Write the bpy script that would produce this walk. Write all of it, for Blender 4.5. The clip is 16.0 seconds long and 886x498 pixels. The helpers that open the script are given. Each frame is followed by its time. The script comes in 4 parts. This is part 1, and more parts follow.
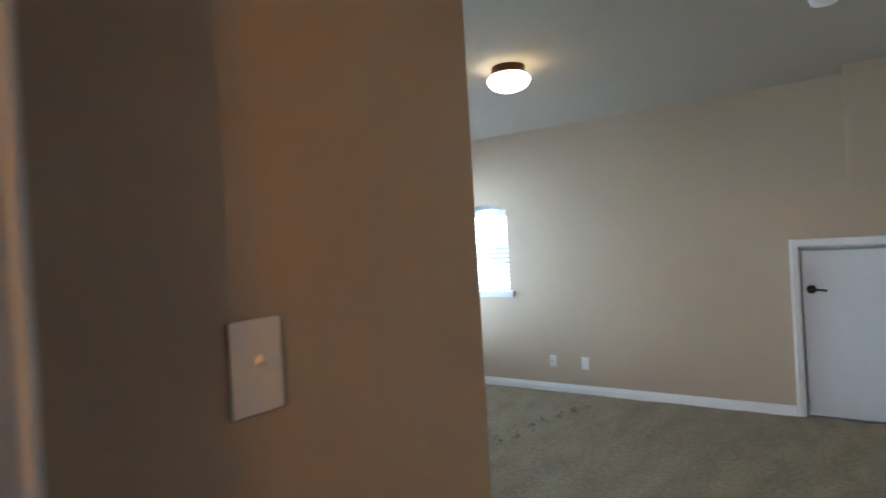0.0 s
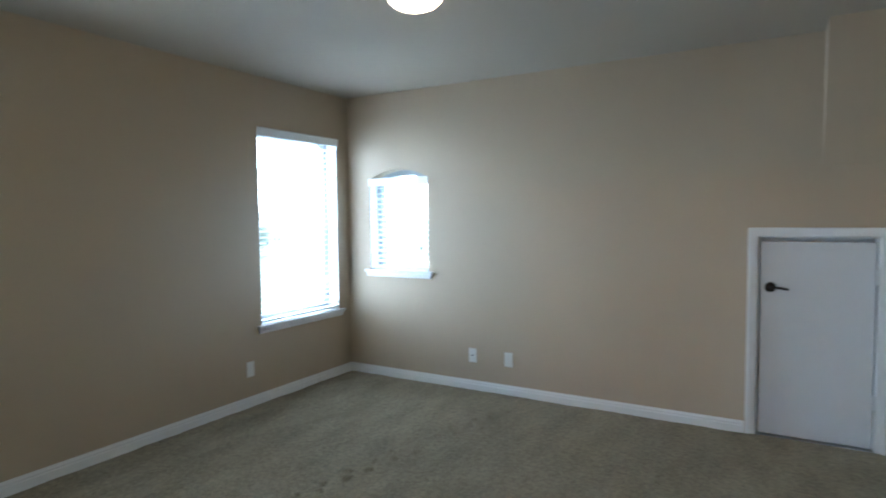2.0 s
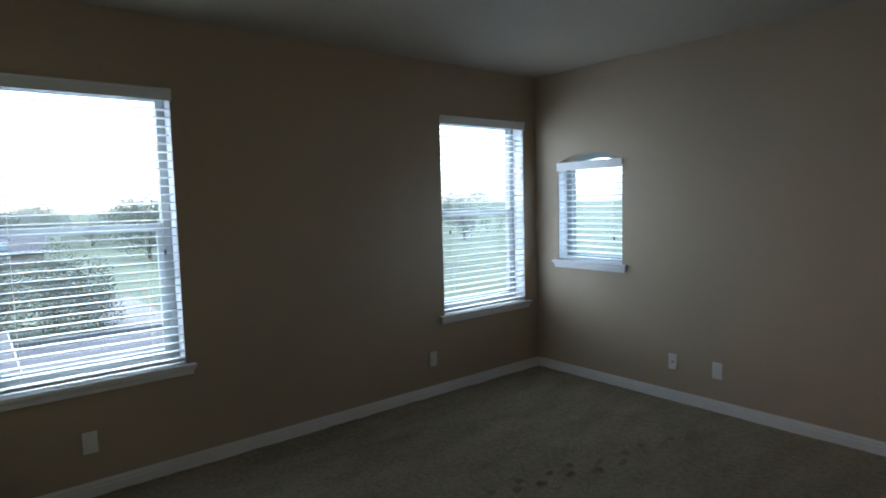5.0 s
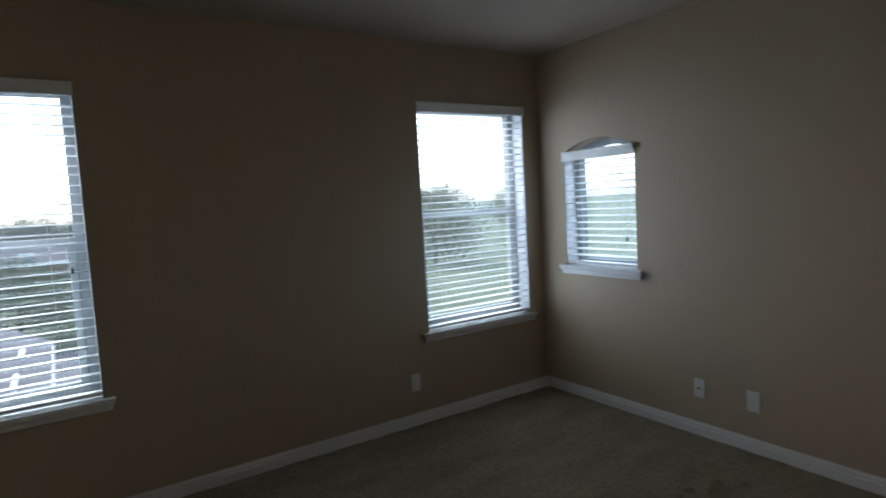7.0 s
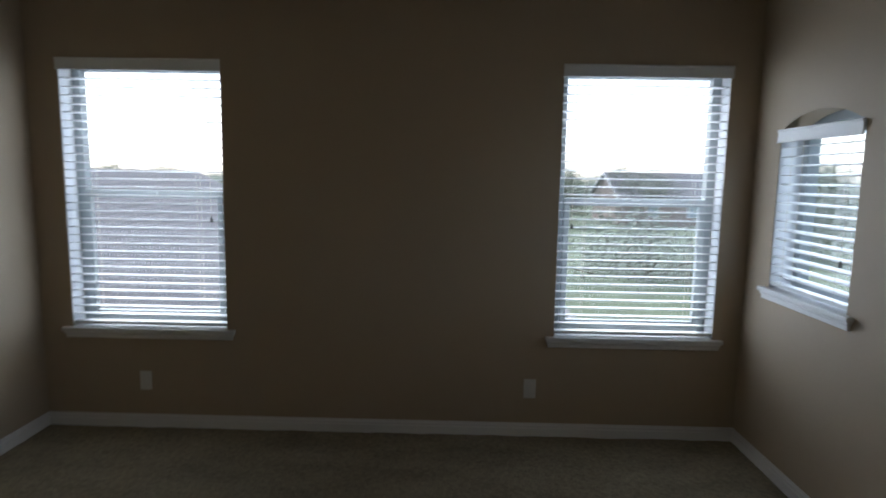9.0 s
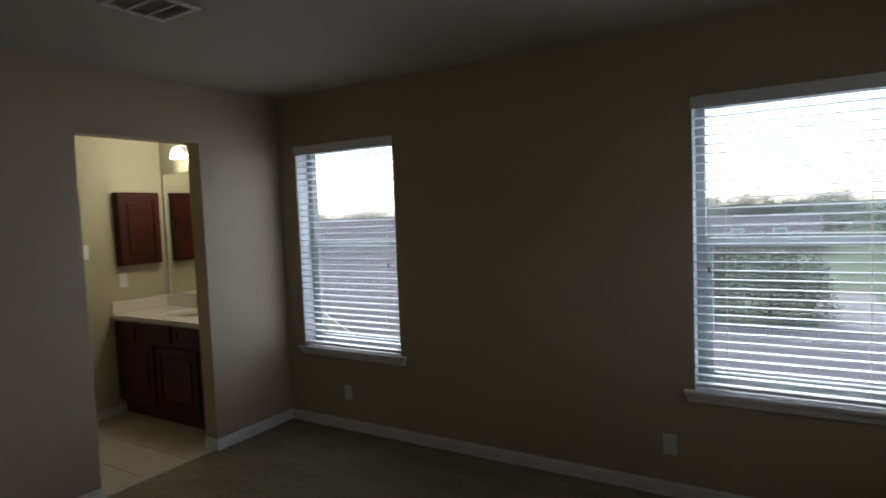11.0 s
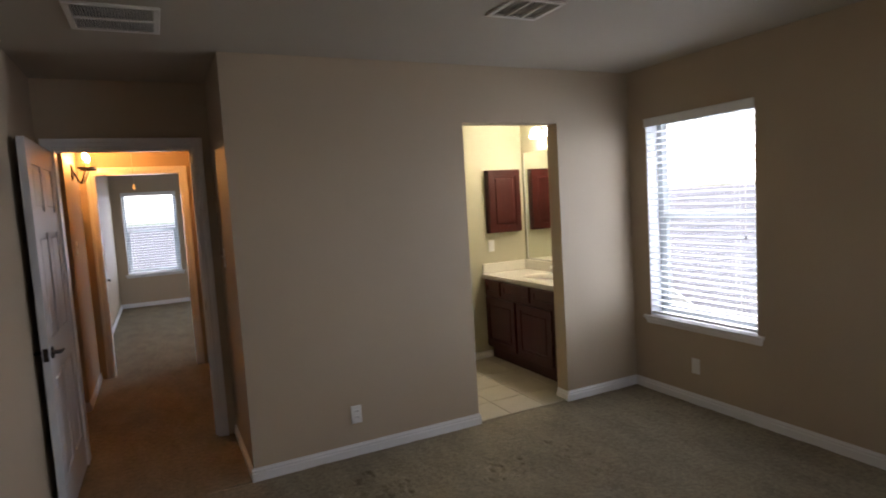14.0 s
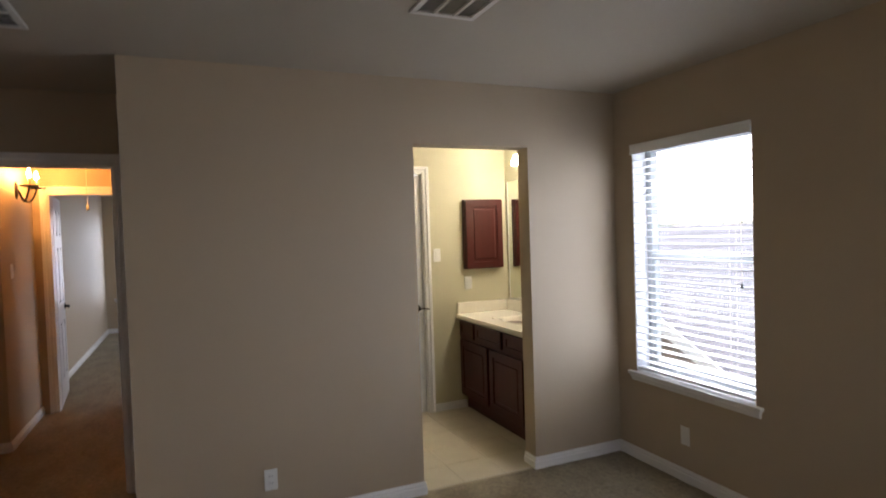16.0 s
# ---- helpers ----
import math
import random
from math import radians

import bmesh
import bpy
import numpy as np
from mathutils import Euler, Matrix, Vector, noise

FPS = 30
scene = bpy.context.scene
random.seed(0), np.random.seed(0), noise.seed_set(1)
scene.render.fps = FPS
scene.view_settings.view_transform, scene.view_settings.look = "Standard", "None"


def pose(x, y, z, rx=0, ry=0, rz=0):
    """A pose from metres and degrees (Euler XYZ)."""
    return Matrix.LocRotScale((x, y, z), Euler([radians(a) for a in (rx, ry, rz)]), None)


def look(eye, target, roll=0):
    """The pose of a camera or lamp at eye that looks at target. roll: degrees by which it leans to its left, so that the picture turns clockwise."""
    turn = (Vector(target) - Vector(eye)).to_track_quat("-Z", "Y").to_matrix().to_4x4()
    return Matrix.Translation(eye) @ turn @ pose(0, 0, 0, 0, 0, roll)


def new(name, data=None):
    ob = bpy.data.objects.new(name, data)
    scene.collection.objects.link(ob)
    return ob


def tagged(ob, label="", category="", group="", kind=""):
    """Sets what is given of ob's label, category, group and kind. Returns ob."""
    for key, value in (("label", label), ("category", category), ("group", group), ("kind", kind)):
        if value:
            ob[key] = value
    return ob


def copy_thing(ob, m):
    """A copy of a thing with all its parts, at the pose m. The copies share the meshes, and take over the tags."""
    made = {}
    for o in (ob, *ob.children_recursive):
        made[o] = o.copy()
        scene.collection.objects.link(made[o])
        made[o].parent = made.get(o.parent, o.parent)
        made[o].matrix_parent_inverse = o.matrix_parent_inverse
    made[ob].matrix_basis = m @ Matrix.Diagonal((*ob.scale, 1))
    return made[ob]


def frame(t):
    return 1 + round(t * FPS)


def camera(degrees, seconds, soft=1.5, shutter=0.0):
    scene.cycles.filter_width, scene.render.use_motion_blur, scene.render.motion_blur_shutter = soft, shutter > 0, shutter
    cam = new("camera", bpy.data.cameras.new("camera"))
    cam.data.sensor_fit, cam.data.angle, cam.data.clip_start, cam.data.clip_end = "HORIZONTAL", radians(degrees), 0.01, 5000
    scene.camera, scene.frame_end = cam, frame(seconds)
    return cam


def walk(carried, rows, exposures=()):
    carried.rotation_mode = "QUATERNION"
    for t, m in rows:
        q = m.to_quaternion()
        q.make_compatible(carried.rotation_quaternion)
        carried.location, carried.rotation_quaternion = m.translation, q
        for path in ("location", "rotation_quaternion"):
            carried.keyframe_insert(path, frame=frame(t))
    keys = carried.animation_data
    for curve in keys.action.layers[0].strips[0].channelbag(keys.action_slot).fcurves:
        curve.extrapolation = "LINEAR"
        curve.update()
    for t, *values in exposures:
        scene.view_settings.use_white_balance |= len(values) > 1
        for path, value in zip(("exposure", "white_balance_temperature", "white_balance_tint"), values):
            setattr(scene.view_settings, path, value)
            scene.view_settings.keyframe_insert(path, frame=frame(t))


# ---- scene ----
cam = camera(74.6, 16.0, soft=1.8, shutter=0.5)
PATH = [
    (0, (0.253, -0.017, 1.431), (-0.909, 1.611, 1.418), -3.4),
    (0.5, (0.187, 0.183, 1.433), (-0.839, 1.899, 1.406), -2.0),
    (1, (0.138, 0.427, 1.419), (-0.784, 2.201, 1.379), -1.9),
    (1.5, (0.068, 0.656, 1.445), (-0.79, 2.463, 1.409), -0.5),
    (2, (0.026, 0.886, 1.414), (-0.987, 2.607, 1.299), -0.6),
    (2.5, (0.048, 1.051, 1.419), (-1.156, 2.644, 1.308), -0.4),
    (3, (0.058, 1.154, 1.436), (-1.208, 2.696, 1.292), -1.3),
    (3.5, (0.058, 1.21, 1.442), (-1.305, 2.662, 1.266), -1.8),
    (4, (0.026, 1.206, 1.458), (-1.425, 2.572, 1.288), -2.4),
    (4.2, (0.014, 1.202, 1.456), (-1.464, 2.538, 1.277), -2.4),
    (6.3, (-0.131, 1.559, 1.464), (-1.709, 2.779, 1.326), -0.6),
    (6.5, (-0.154, 1.684, 1.478), (-1.717, 2.92, 1.311), -1.6),
    (7, (-0.189, 2.004, 1.45), (-1.849, 3.108, 1.286), -3.2),
    (7.5, (-0.22, 2.307, 1.48), (-2.038, 3.116, 1.276), -1.0),
    (8, (-0.231, 2.698, 1.488), (-2.103, 3.393, 1.374), -2.2),
    (8.5, (-0.182, 3.079, 1.484), (-2.154, 3.396, 1.368), -1.9),
    (8.7, (-0.171, 3.226, 1.485), (-2.156, 3.395, 1.308), -0.5),
    (10.8, (-0.214, 4.446, 1.549), (-1.957, 3.475, 1.412), -1.8),
    (11, (-0.208, 4.499, 1.564), (-1.913, 3.461, 1.44), -2.3),
    (11.5, (-0.184, 4.602, 1.583), (-1.753, 3.372, 1.423), -2.3),
    (12, (-0.16, 4.652, 1.593), (-1.526, 3.198, 1.453), -3.2),
    (12.5, (-0.123, 4.654, 1.582), (-1.308, 3.048, 1.445), -4.2),
    (13, (-0.07, 4.639, 1.577), (-1.107, 2.935, 1.435), -2.8),
    (13.5, (-0.046, 4.616, 1.574), (-1.033, 2.884, 1.415), -3.2),
    (14, (-0.025, 4.6, 1.578), (-0.898, 2.808, 1.412), -3.5),
    (14.5, (-0.041, 4.591, 1.571), (-0.852, 2.771, 1.4), -3.3),
    (15, (-0.202, 4.541, 1.573), (-1.042, 2.738, 1.362), -2.8),
    (15.5, (-0.433, 4.419, 1.565), (-1.3, 2.624, 1.406), -0.4),
    (16, (-0.718, 4.324, 1.568), (-1.512, 2.489, 1.508), -1.9),
]
SKY, LAMP, SCONCE, VANITY = 0.15, 0.60, 105.0, 7.8
EXPOSURES = [(0, 4.2, 5200, 7), (1.5, 4.2, 5040, 4), (2.5, 3.8, 5080, 4), (4, 3.0, 5270, 6), (6.3, 2.0, 5520, 8), (8, 2.2, 5780, 11), (10.8, 1.7, 6000, 13), (12, 1.88, 6100, 15), (13, 2.6, 6250, 18), (14.5, 3.17, 6300, 21), (16, 3.2, 6300, 21)]
walk(cam, [(t, look(eye, target, roll)) for t, eye, target, roll in PATH], EXPOSURES)

# ---- light ----
world = bpy.data.worlds.new("overcast_sky")
scene.world = world
world.use_nodes = True
wn = world.node_tree
sky = wn.nodes.new("ShaderNodeTexSky")
sky.sky_type = "NISHITA"
sky.sun_disc = False
sky.sun_elevation = radians(52)
sky.sun_rotation = radians(250)
sky.dust_density = 2.0
sky.ozone_density = 1.0
pale = wn.nodes.new("ShaderNodeHueSaturation")
pale.inputs["Saturation"].default_value = 0.6
wn.links.new(sky.outputs["Color"], pale.inputs["Color"])
wn.links.new(pale.outputs["Color"], wn.nodes["Background"].inputs["Color"])
wn.nodes["Background"].inputs["Strength"].default_value = SKY

sun = new("sun", bpy.data.lights.new("sun", "SUN"))
sun.data.energy = 0.7
sun.data.angle = radians(25)
sun.data.color = (1.0, 0.95, 0.88)
sun.matrix_basis = look((0, 0, 20), (-12.3 * math.sin(radians(250)), -12.3 * math.cos(radians(250)), 20 - 15.76))


def sky_lamp(m, w, h, watts):
    """Sky light entering through a window's opening: an area lamp just inside the glass, facing the room."""
    ob = new("sky_light", bpy.data.lights.new("sky_light", "AREA"))
    ob.data.shape, ob.data.size, ob.data.size_y = "RECTANGLE", w, h
    ob.data.energy, ob.data.color = watts, (0.80, 0.91, 1.0)
    ob.matrix_basis = m @ pose(0, 0.098, h / 2 + 0.05, -90, 0, 0)
    return ob


# ---- materials ----
def material(name, base, rough=0.5, metal=0.0, vary=0.06, scale=3.0, grain=120.0, bump=0.15, depth=0.002, stretch=(1, 1, 1), spec=0.5, glow=0.0, glow_colour=None, each=0.0):
    """A surface with two scales of colour variation and fine relief, in metres."""
    m = bpy.data.materials.new(name)
    m.use_nodes = True
    nt = m.node_tree
    p = nt.nodes["Principled BSDF"]
    p.inputs["Roughness"].default_value = rough
    p.inputs["Metallic"].default_value = metal
    p.inputs["Specular IOR Level"].default_value = spec
    co = nt.nodes.new("ShaderNodeTexCoord")
    mp = nt.nodes.new("ShaderNodeMapping")
    mp.inputs["Scale"].default_value = stretch
    nt.links.new(co.outputs["Object"], mp.inputs["Vector"])
    big = nt.nodes.new("ShaderNodeTexNoise")
    big.inputs["Scale"].default_value = scale
    big.inputs["Detail"].default_value = 4
    fine = nt.nodes.new("ShaderNodeTexNoise")
    fine.inputs["Scale"].default_value = grain
    fine.inputs["Detail"].default_value = 3
    for n in (big, fine):
        nt.links.new(mp.outputs["Vector"], n.inputs["Vector"])
    add = nt.nodes.new("ShaderNodeMath")
    add.operation = "ADD"
    nt.links.new(big.outputs["Fac"], add.inputs[0])
    nt.links.new(fine.outputs["Fac"], add.inputs[1])
    last = add
    if each:
        info = nt.nodes.new("ShaderNodeObjectInfo")
        k = nt.nodes.new("ShaderNodeMath")
        k.operation = "MULTIPLY_ADD"
        k.inputs[1].default_value = each
        nt.links.new(info.outputs["Random"], k.inputs[0])
        nt.links.new(add.outputs[0], k.inputs[2])
        last = k
    ramp = nt.nodes.new("ShaderNodeValToRGB")
    lo, hi = ramp.color_ramp.elements
    lo.position, hi.position = 0.25, 0.75
    lo.color = (*[c * (1 - vary) for c in base], 1)
    hi.color = (*[min(c * (1 + vary), 0.95) for c in base], 1)
    half = nt.nodes.new("ShaderNodeMath")
    half.operation = "MULTIPLY"
    half.inputs[1].default_value = 0.5
    nt.links.new(last.outputs[0], half.inputs[0])
    nt.links.new(half.outputs[0], ramp.inputs["Fac"])
    nt.links.new(ramp.outputs["Color"], p.inputs["Base Color"])
    if bump:
        b = nt.nodes.new("ShaderNodeBump")
        b.inputs["Strength"].default_value = bump
        b.inputs["Distance"].default_value = depth
        nt.links.new(fine.outputs["Fac"], b.inputs["Height"])
        nt.links.new(b.outputs["Normal"], p.inputs["Normal"])
    if glow:
        p.inputs["Emission Color"].default_value = (*glow_colour, 1)
        p.inputs["Emission Strength"].default_value = glow
    return m


WALL = material("beige_eggshell_paint", (0.453, 0.366, 0.260), 0.62, vary=0.035, scale=1.2, grain=170, bump=0.22, depth=0.0015)
BATHWALL = material("yellow_beige_paint", (0.50, 0.475, 0.335), 0.6, vary=0.035, scale=1.2, grain=170, bump=0.2, depth=0.0015)
# flat off-white paint, darkened and browned so the ceiling's dimness sits in its colour
CEIL = material("dimmed_ceiling_paint", (0.40, 0.355, 0.285), 0.85, vary=0.03, scale=1.0, grain=90, bump=0.35, depth=0.003)
TRIM = material("white_semigloss_trim", (0.77, 0.77, 0.77), 0.32, vary=0.03, scale=4, grain=60, bump=0.04)
DOORWHITE = material("white_door_paint", (0.63, 0.64, 0.66), 0.36, vary=0.03, scale=2, grain=140, bump=0.06, stretch=(1, 1, 0.2))
CARPET = material("greige_cut_pile_carpet", (0.275, 0.234, 0.162), 0.95, vary=0.34, scale=34.0, grain=110, bump=0.9, depth=0.010, stretch=(1, 1, 1), spec=0.1)
# brushed streaks and single tufts on the pile
nt = CARPET.node_tree
tuft = nt.nodes.new("ShaderNodeTexNoise")
tuft.inputs["Scale"].default_value = 330
tuft.inputs["Detail"].default_value = 2
streak = nt.nodes.new("ShaderNodeTexNoise")
streak.inputs["Scale"].default_value = 2.6
streak.inputs["Detail"].default_value = 5
sm = nt.nodes.new("ShaderNodeMapping")
sm.inputs["Rotation"].default_value = (0, 0, radians(28))
sm.inputs["Scale"].default_value = (2.3, 1.0, 1)
cc = nt.nodes.new("ShaderNodeTexCoord")
nt.links.new(cc.outputs["Object"], sm.inputs["Vector"])
nt.links.new(sm.outputs["Vector"], streak.inputs["Vector"])
nt.links.new(cc.outputs["Object"], tuft.inputs["Vector"])
mixer = nt.nodes.new("ShaderNodeMath")
matted = nt.nodes.new("ShaderNodeMath")
matted.operation = "MULTIPLY_ADD"
matted.inputs[1].default_value = 0.5
mixer.operation = "ADD"
nt.links.new(streak.outputs["Fac"], mixer.inputs[0])
soft_tuft = nt.nodes.new("ShaderNodeMath")
soft_tuft.operation = "MULTIPLY"
soft_tuft.inputs[1].default_value = 0.45
nt.links.new(tuft.outputs["Fac"], soft_tuft.inputs[0])
nt.links.new(soft_tuft.outputs[0], mixer.inputs[1])
# matted clumps, a few centimetres across
clump = nt.nodes.new("ShaderNodeTexNoise")
clump.inputs["Scale"].default_value = 26
clump.inputs["Detail"].default_value = 5
clump.inputs["Roughness"].default_value = 0.68
nt.links.new(cc.outputs["Object"], clump.inputs["Vector"])
relief = nt.nodes.new("ShaderNodeMath")
relief.operation = "MULTIPLY_ADD"
relief.inputs[1].default_value = 1.2
bumps = [n for n in nt.nodes if n.bl_idname == "ShaderNodeBump"][0]
nt.links.new(clump.outputs["Fac"], relief.inputs[0])
nt.links.new(bumps.inputs["Height"].links[0].from_socket, relief.inputs[2])
nt.links.new(relief.outputs[0], bumps.inputs["Height"])
band = [n for n in nt.nodes if n.bl_idname == "ShaderNodeValToRGB"][0].color_ramp
band.elements[0].position, band.elements[1].position = 0.28, 0.72
tone = nt.nodes.new("ShaderNodeMapRange")
for socket, value in (("From Min", 0.70), ("From Max", 1.25), ("To Min", 0.80), ("To Max", 1.20)):
    tone.inputs[socket].default_value = value
nt.links.new(clump.outputs["Fac"], matted.inputs[0])
nt.links.new(mixer.outputs[0], matted.inputs[2])
nt.links.new(matted.outputs[0], tone.inputs["Value"])
mul = nt.nodes.new("ShaderNodeVectorMath")
mul.operation = "SCALE"
ramp = [n for n in nt.nodes if n.bl_idname == "ShaderNodeValToRGB"][0]
nt.links.new(ramp.outputs["Color"], mul.inputs[0])
nt.links.new(tone.outputs["Result"], mul.inputs["Scale"])
nt.links.new(mul.outputs["Vector"], nt.nodes["Principled BSDF"].inputs["Base Color"])
# white vinyl toned blue-grey: its shade against the sky is in the colour
VINYL = material("backlit_vinyl_grey", (0.31, 0.34, 0.35), 0.45, vary=0.02, scale=5, grain=50, bump=0.02)
SLAT = material("white_faux_wood_slat", (0.82, 0.83, 0.83), 0.42, vary=0.03, scale=6, grain=90, bump=0.05, stretch=(0.15, 1, 1), each=0.1)
PLATE = material("white_plastic_plate", (0.78, 0.78, 0.76), 0.3, vary=0.02, scale=20, grain=200, bump=0.02)
SLOT = material("dark_slot", (0.03, 0.03, 0.03), 0.6, vary=0.1)
BRONZE = material("oil_rubbed_bronze", (0.035, 0.026, 0.02), 0.38, 0.8, vary=0.25, scale=30, grain=200, bump=0.05)
PAN = material("antique_brass_pan", (0.07, 0.03, 0.014), 0.45, 0.7, vary=0.2, scale=20, grain=150, bump=0.05)
STEEL = material("brushed_nickel", (0.55, 0.53, 0.50), 0.28, 0.95, vary=0.08, scale=20, grain=200, bump=0.03)
CHERRY = material("dark_cherry_wood", (0.052, 0.0086, 0.0062), 0.40, spec=0.35, vary=0.28, scale=3, grain=38, bump=0.08, stretch=(8, 8, 0.9))
MARBLE = material("cream_cultured_marble", (0.76, 0.73, 0.64), 0.2, vary=0.05, scale=5, grain=30, bump=0.01)
TILE = material("cream_floor_tile", (0.50, 0.45, 0.34), 0.42, vary=0.12, scale=6, grain=60, bump=0.05, each=0.5)
GROUT = material("tan_grout", (0.36, 0.31, 0.23), 0.9, vary=0.15, scale=12, grain=200, bump=0.3)
VENT = material("vent_enamel", (0.62, 0.60, 0.55), 0.4, vary=0.05, scale=10, grain=100, bump=0.03)
DUCT = material("duct_dark", (0.02, 0.02, 0.02), 0.8, vary=0.2)
CORD = material("cotton_cord", (0.62, 0.56, 0.46), 0.9, vary=0.1, grain=600)
TASSEL = material("grey_tassel", (0.16, 0.16, 0.15), 0.6, vary=0.1)
WAX = material("cream_candle_sleeve", (0.72, 0.62, 0.42), 0.5, vary=0.05)
SHINGLE = material("grey_asphalt_shingle", (0.090, 0.086, 0.087), 0.95, vary=0.22, scale=5, grain=60, bump=0.7, depth=0.006)
OFFWHITE = material("weathered_fascia_paint", (0.66, 0.65, 0.63), 0.7, vary=0.12, scale=3, grain=40, bump=0.1)
SIDING = material("tan_brick_wall", (0.26, 0.20, 0.165), 0.85, vary=0.25, scale=6, grain=40, bump=0.4, depth=0.006)
GRASS = material("lawn", (0.075, 0.095, 0.048), 0.95, vary=0.45, scale=0.35, grain=9, bump=0.8, depth=0.05)
ASPHALT = material("street_asphalt", (0.085, 0.083, 0.088), 0.92, vary=0.2, scale=0.6, grain=60, bump=0.4, depth=0.006)
CONCRETE = material("pale_concrete", (0.15, 0.146, 0.138), 0.9, vary=0.15, scale=1.5, grain=40, bump=0.3, depth=0.004)
LEAF = material("leaf_green", (0.17, 0.185, 0.135), 0.6, vary=0.35, scale=2.0, grain=12, bump=0)
BARK = material("bark", (0.12, 0.09, 0.065), 0.95, vary=0.4, scale=6, grain=30, bump=0.8, depth=0.02, stretch=(1, 1, 0.25))
GLOBE = material("lit_opal_glass", (0.85, 0.82, 0.75), 0.3, vary=0.01, bump=0, glow=LAMP, glow_colour=(1.0, 0.72, 0.40))
CANDLE = material("lit_candle_bulb", (0.9, 0.8, 0.6), 0.3, vary=0.01, bump=0, glow=SCONCE, glow_colour=(1.0, 0.43, 0.10))
FROST = material("lit_frosted_shade", (0.9, 0.88, 0.8), 0.3, vary=0.01, bump=0, glow=VANITY, glow_colour=(1.0, 0.93, 0.70))

GLASS = bpy.data.materials.new("window_glass")
GLASS.use_nodes = True
gp = GLASS.node_tree.nodes["Principled BSDF"]
gp.inputs["Base Color"].default_value = (0.96, 0.99, 0.98, 1)
gp.inputs["Transmission Weight"].default_value = 1.0
gp.inputs["Roughness"].default_value = 0.0
gp.inputs["IOR"].default_value = 1.45
MIRROR = bpy.data.materials.new("mirror_silver")
MIRROR.use_nodes = True
mirror_p = MIRROR.node_tree.nodes["Principled BSDF"]
mirror_p.inputs["Base Color"].default_value = (0.86, 0.89, 0.86, 1)
mirror_p.inputs["Metallic"].default_value = 1.0
mirror_p.inputs["Roughness"].default_value = 0.015


# ---- mesh helpers ----
def box(bm, x0, x1, y0, y1, z0, z1, bevel=0.0, segments=1):
    """A box between two corners, its edges rounded by bevel."""
    made = bmesh.ops.create_cube(bm, size=1.0)["verts"]
    mid, size = Vector(((x0 + x1) / 2, (y0 + y1) / 2, (z0 + z1) / 2)), Vector((abs(x1 - x0), abs(y1 - y0), abs(z1 - z0)))
    for v in made:
        v.co = Vector([v.co[i] * size[i] + mid[i] for i in range(3)])
    if bevel:
        edges = list({e for v in made for e in v.link_edges})
        bmesh.ops.bevel(bm, geom=edges, offset=bevel, segments=segments, affect="EDGES", profile=0.5)
    return bm


def lathe(bm, profile, n=32, centre=(0, 0, 0), m=None):
    """A turned shape round z from pairs (radius, height)."""
    m = m or Matrix()
    rings = []
    for r, z in profile:
        rings.append([bm.verts.new(m @ (Vector(centre) + Vector((r * math.cos(2 * math.pi * i / n), r * math.sin(2 * math.pi * i / n), z)))) for i in range(n)] if r > 1e-5 else [bm.verts.new(m @ (Vector(centre) + Vector((0, 0, z))))])
    for a, b in zip(rings, rings[1:]):
        for i in range(n):
            j = (i + 1) % n
            if len(a) == 1 and len(b) > 1:
                bm.faces.new((a[0], b[i], b[j]))
            elif len(b) == 1 and len(a) > 1:
                bm.faces.new((a[i], b[0], a[j]))
            elif len(a) > 1:
                bm.faces.new((a[i], b[i], b[j], a[j]))
    bmesh.ops.recalc_face_normals(bm, faces=bm.faces)
    return bm


def tube(bm, points, radius, n=8, taper=1.0):
    """A round bar along points."""
    points = [Vector(p) for p in points]
    rings = []
    for k, p in enumerate(points):
        d = (points[min(k + 1, len(points) - 1)] - points[max(k - 1, 0)]).normalized()
        a = d.orthogonal().normalized() if k == 0 else (a - d * a.dot(d)).normalized()
        b = d.cross(a)
        r = radius * (1 + (taper - 1) * k / (len(points) - 1))
        rings.append([bm.verts.new(p + r * (math.cos(2 * math.pi * i / n) * a + math.sin(2 * math.pi * i / n) * b)) for i in range(n)])
    for s, t in zip(rings, rings[1:]):
        for i in range(n):
            bm.faces.new((s[i], s[(i + 1) % n], t[(i + 1) % n], t[i]))
    bm.faces.new(rings[0][::-1])
    bm.faces.new(rings[-1])
    bmesh.ops.recalc_face_normals(bm, faces=bm.faces)
    return bm


def mesh_of(name, bm, mat, smooth=False):
    me = bpy.data.meshes.new(name)
    bm.to_mesh(me)
    bm.free()
    me.materials.append(mat)
    if smooth:
        for p in me.polygons:
            p.use_smooth = True
    return me


def part(name, bm, mat, parent=None, label="", smooth=False):
    ob = new(name, mesh_of(name, bm, mat, smooth))
    ob.parent = parent
    if label:
        ob["label"] = label
    return ob


def piece(name, mesh, parent, m=None):
    ob = new(name, mesh)
    ob.parent = parent
    if m is not None:
        ob.matrix_basis = m
    return ob


def thing(name, m, label, category, group="", kind=""):
    ob = new(name)
    ob.empty_display_size = 0.1
    ob.matrix_basis = m
    return tagged(ob, label, category, group, kind)


def solid(name, bm, mat, label, category, kind="structure", group=""):
    return tagged(part(name, bm, mat), label, category, group, kind)


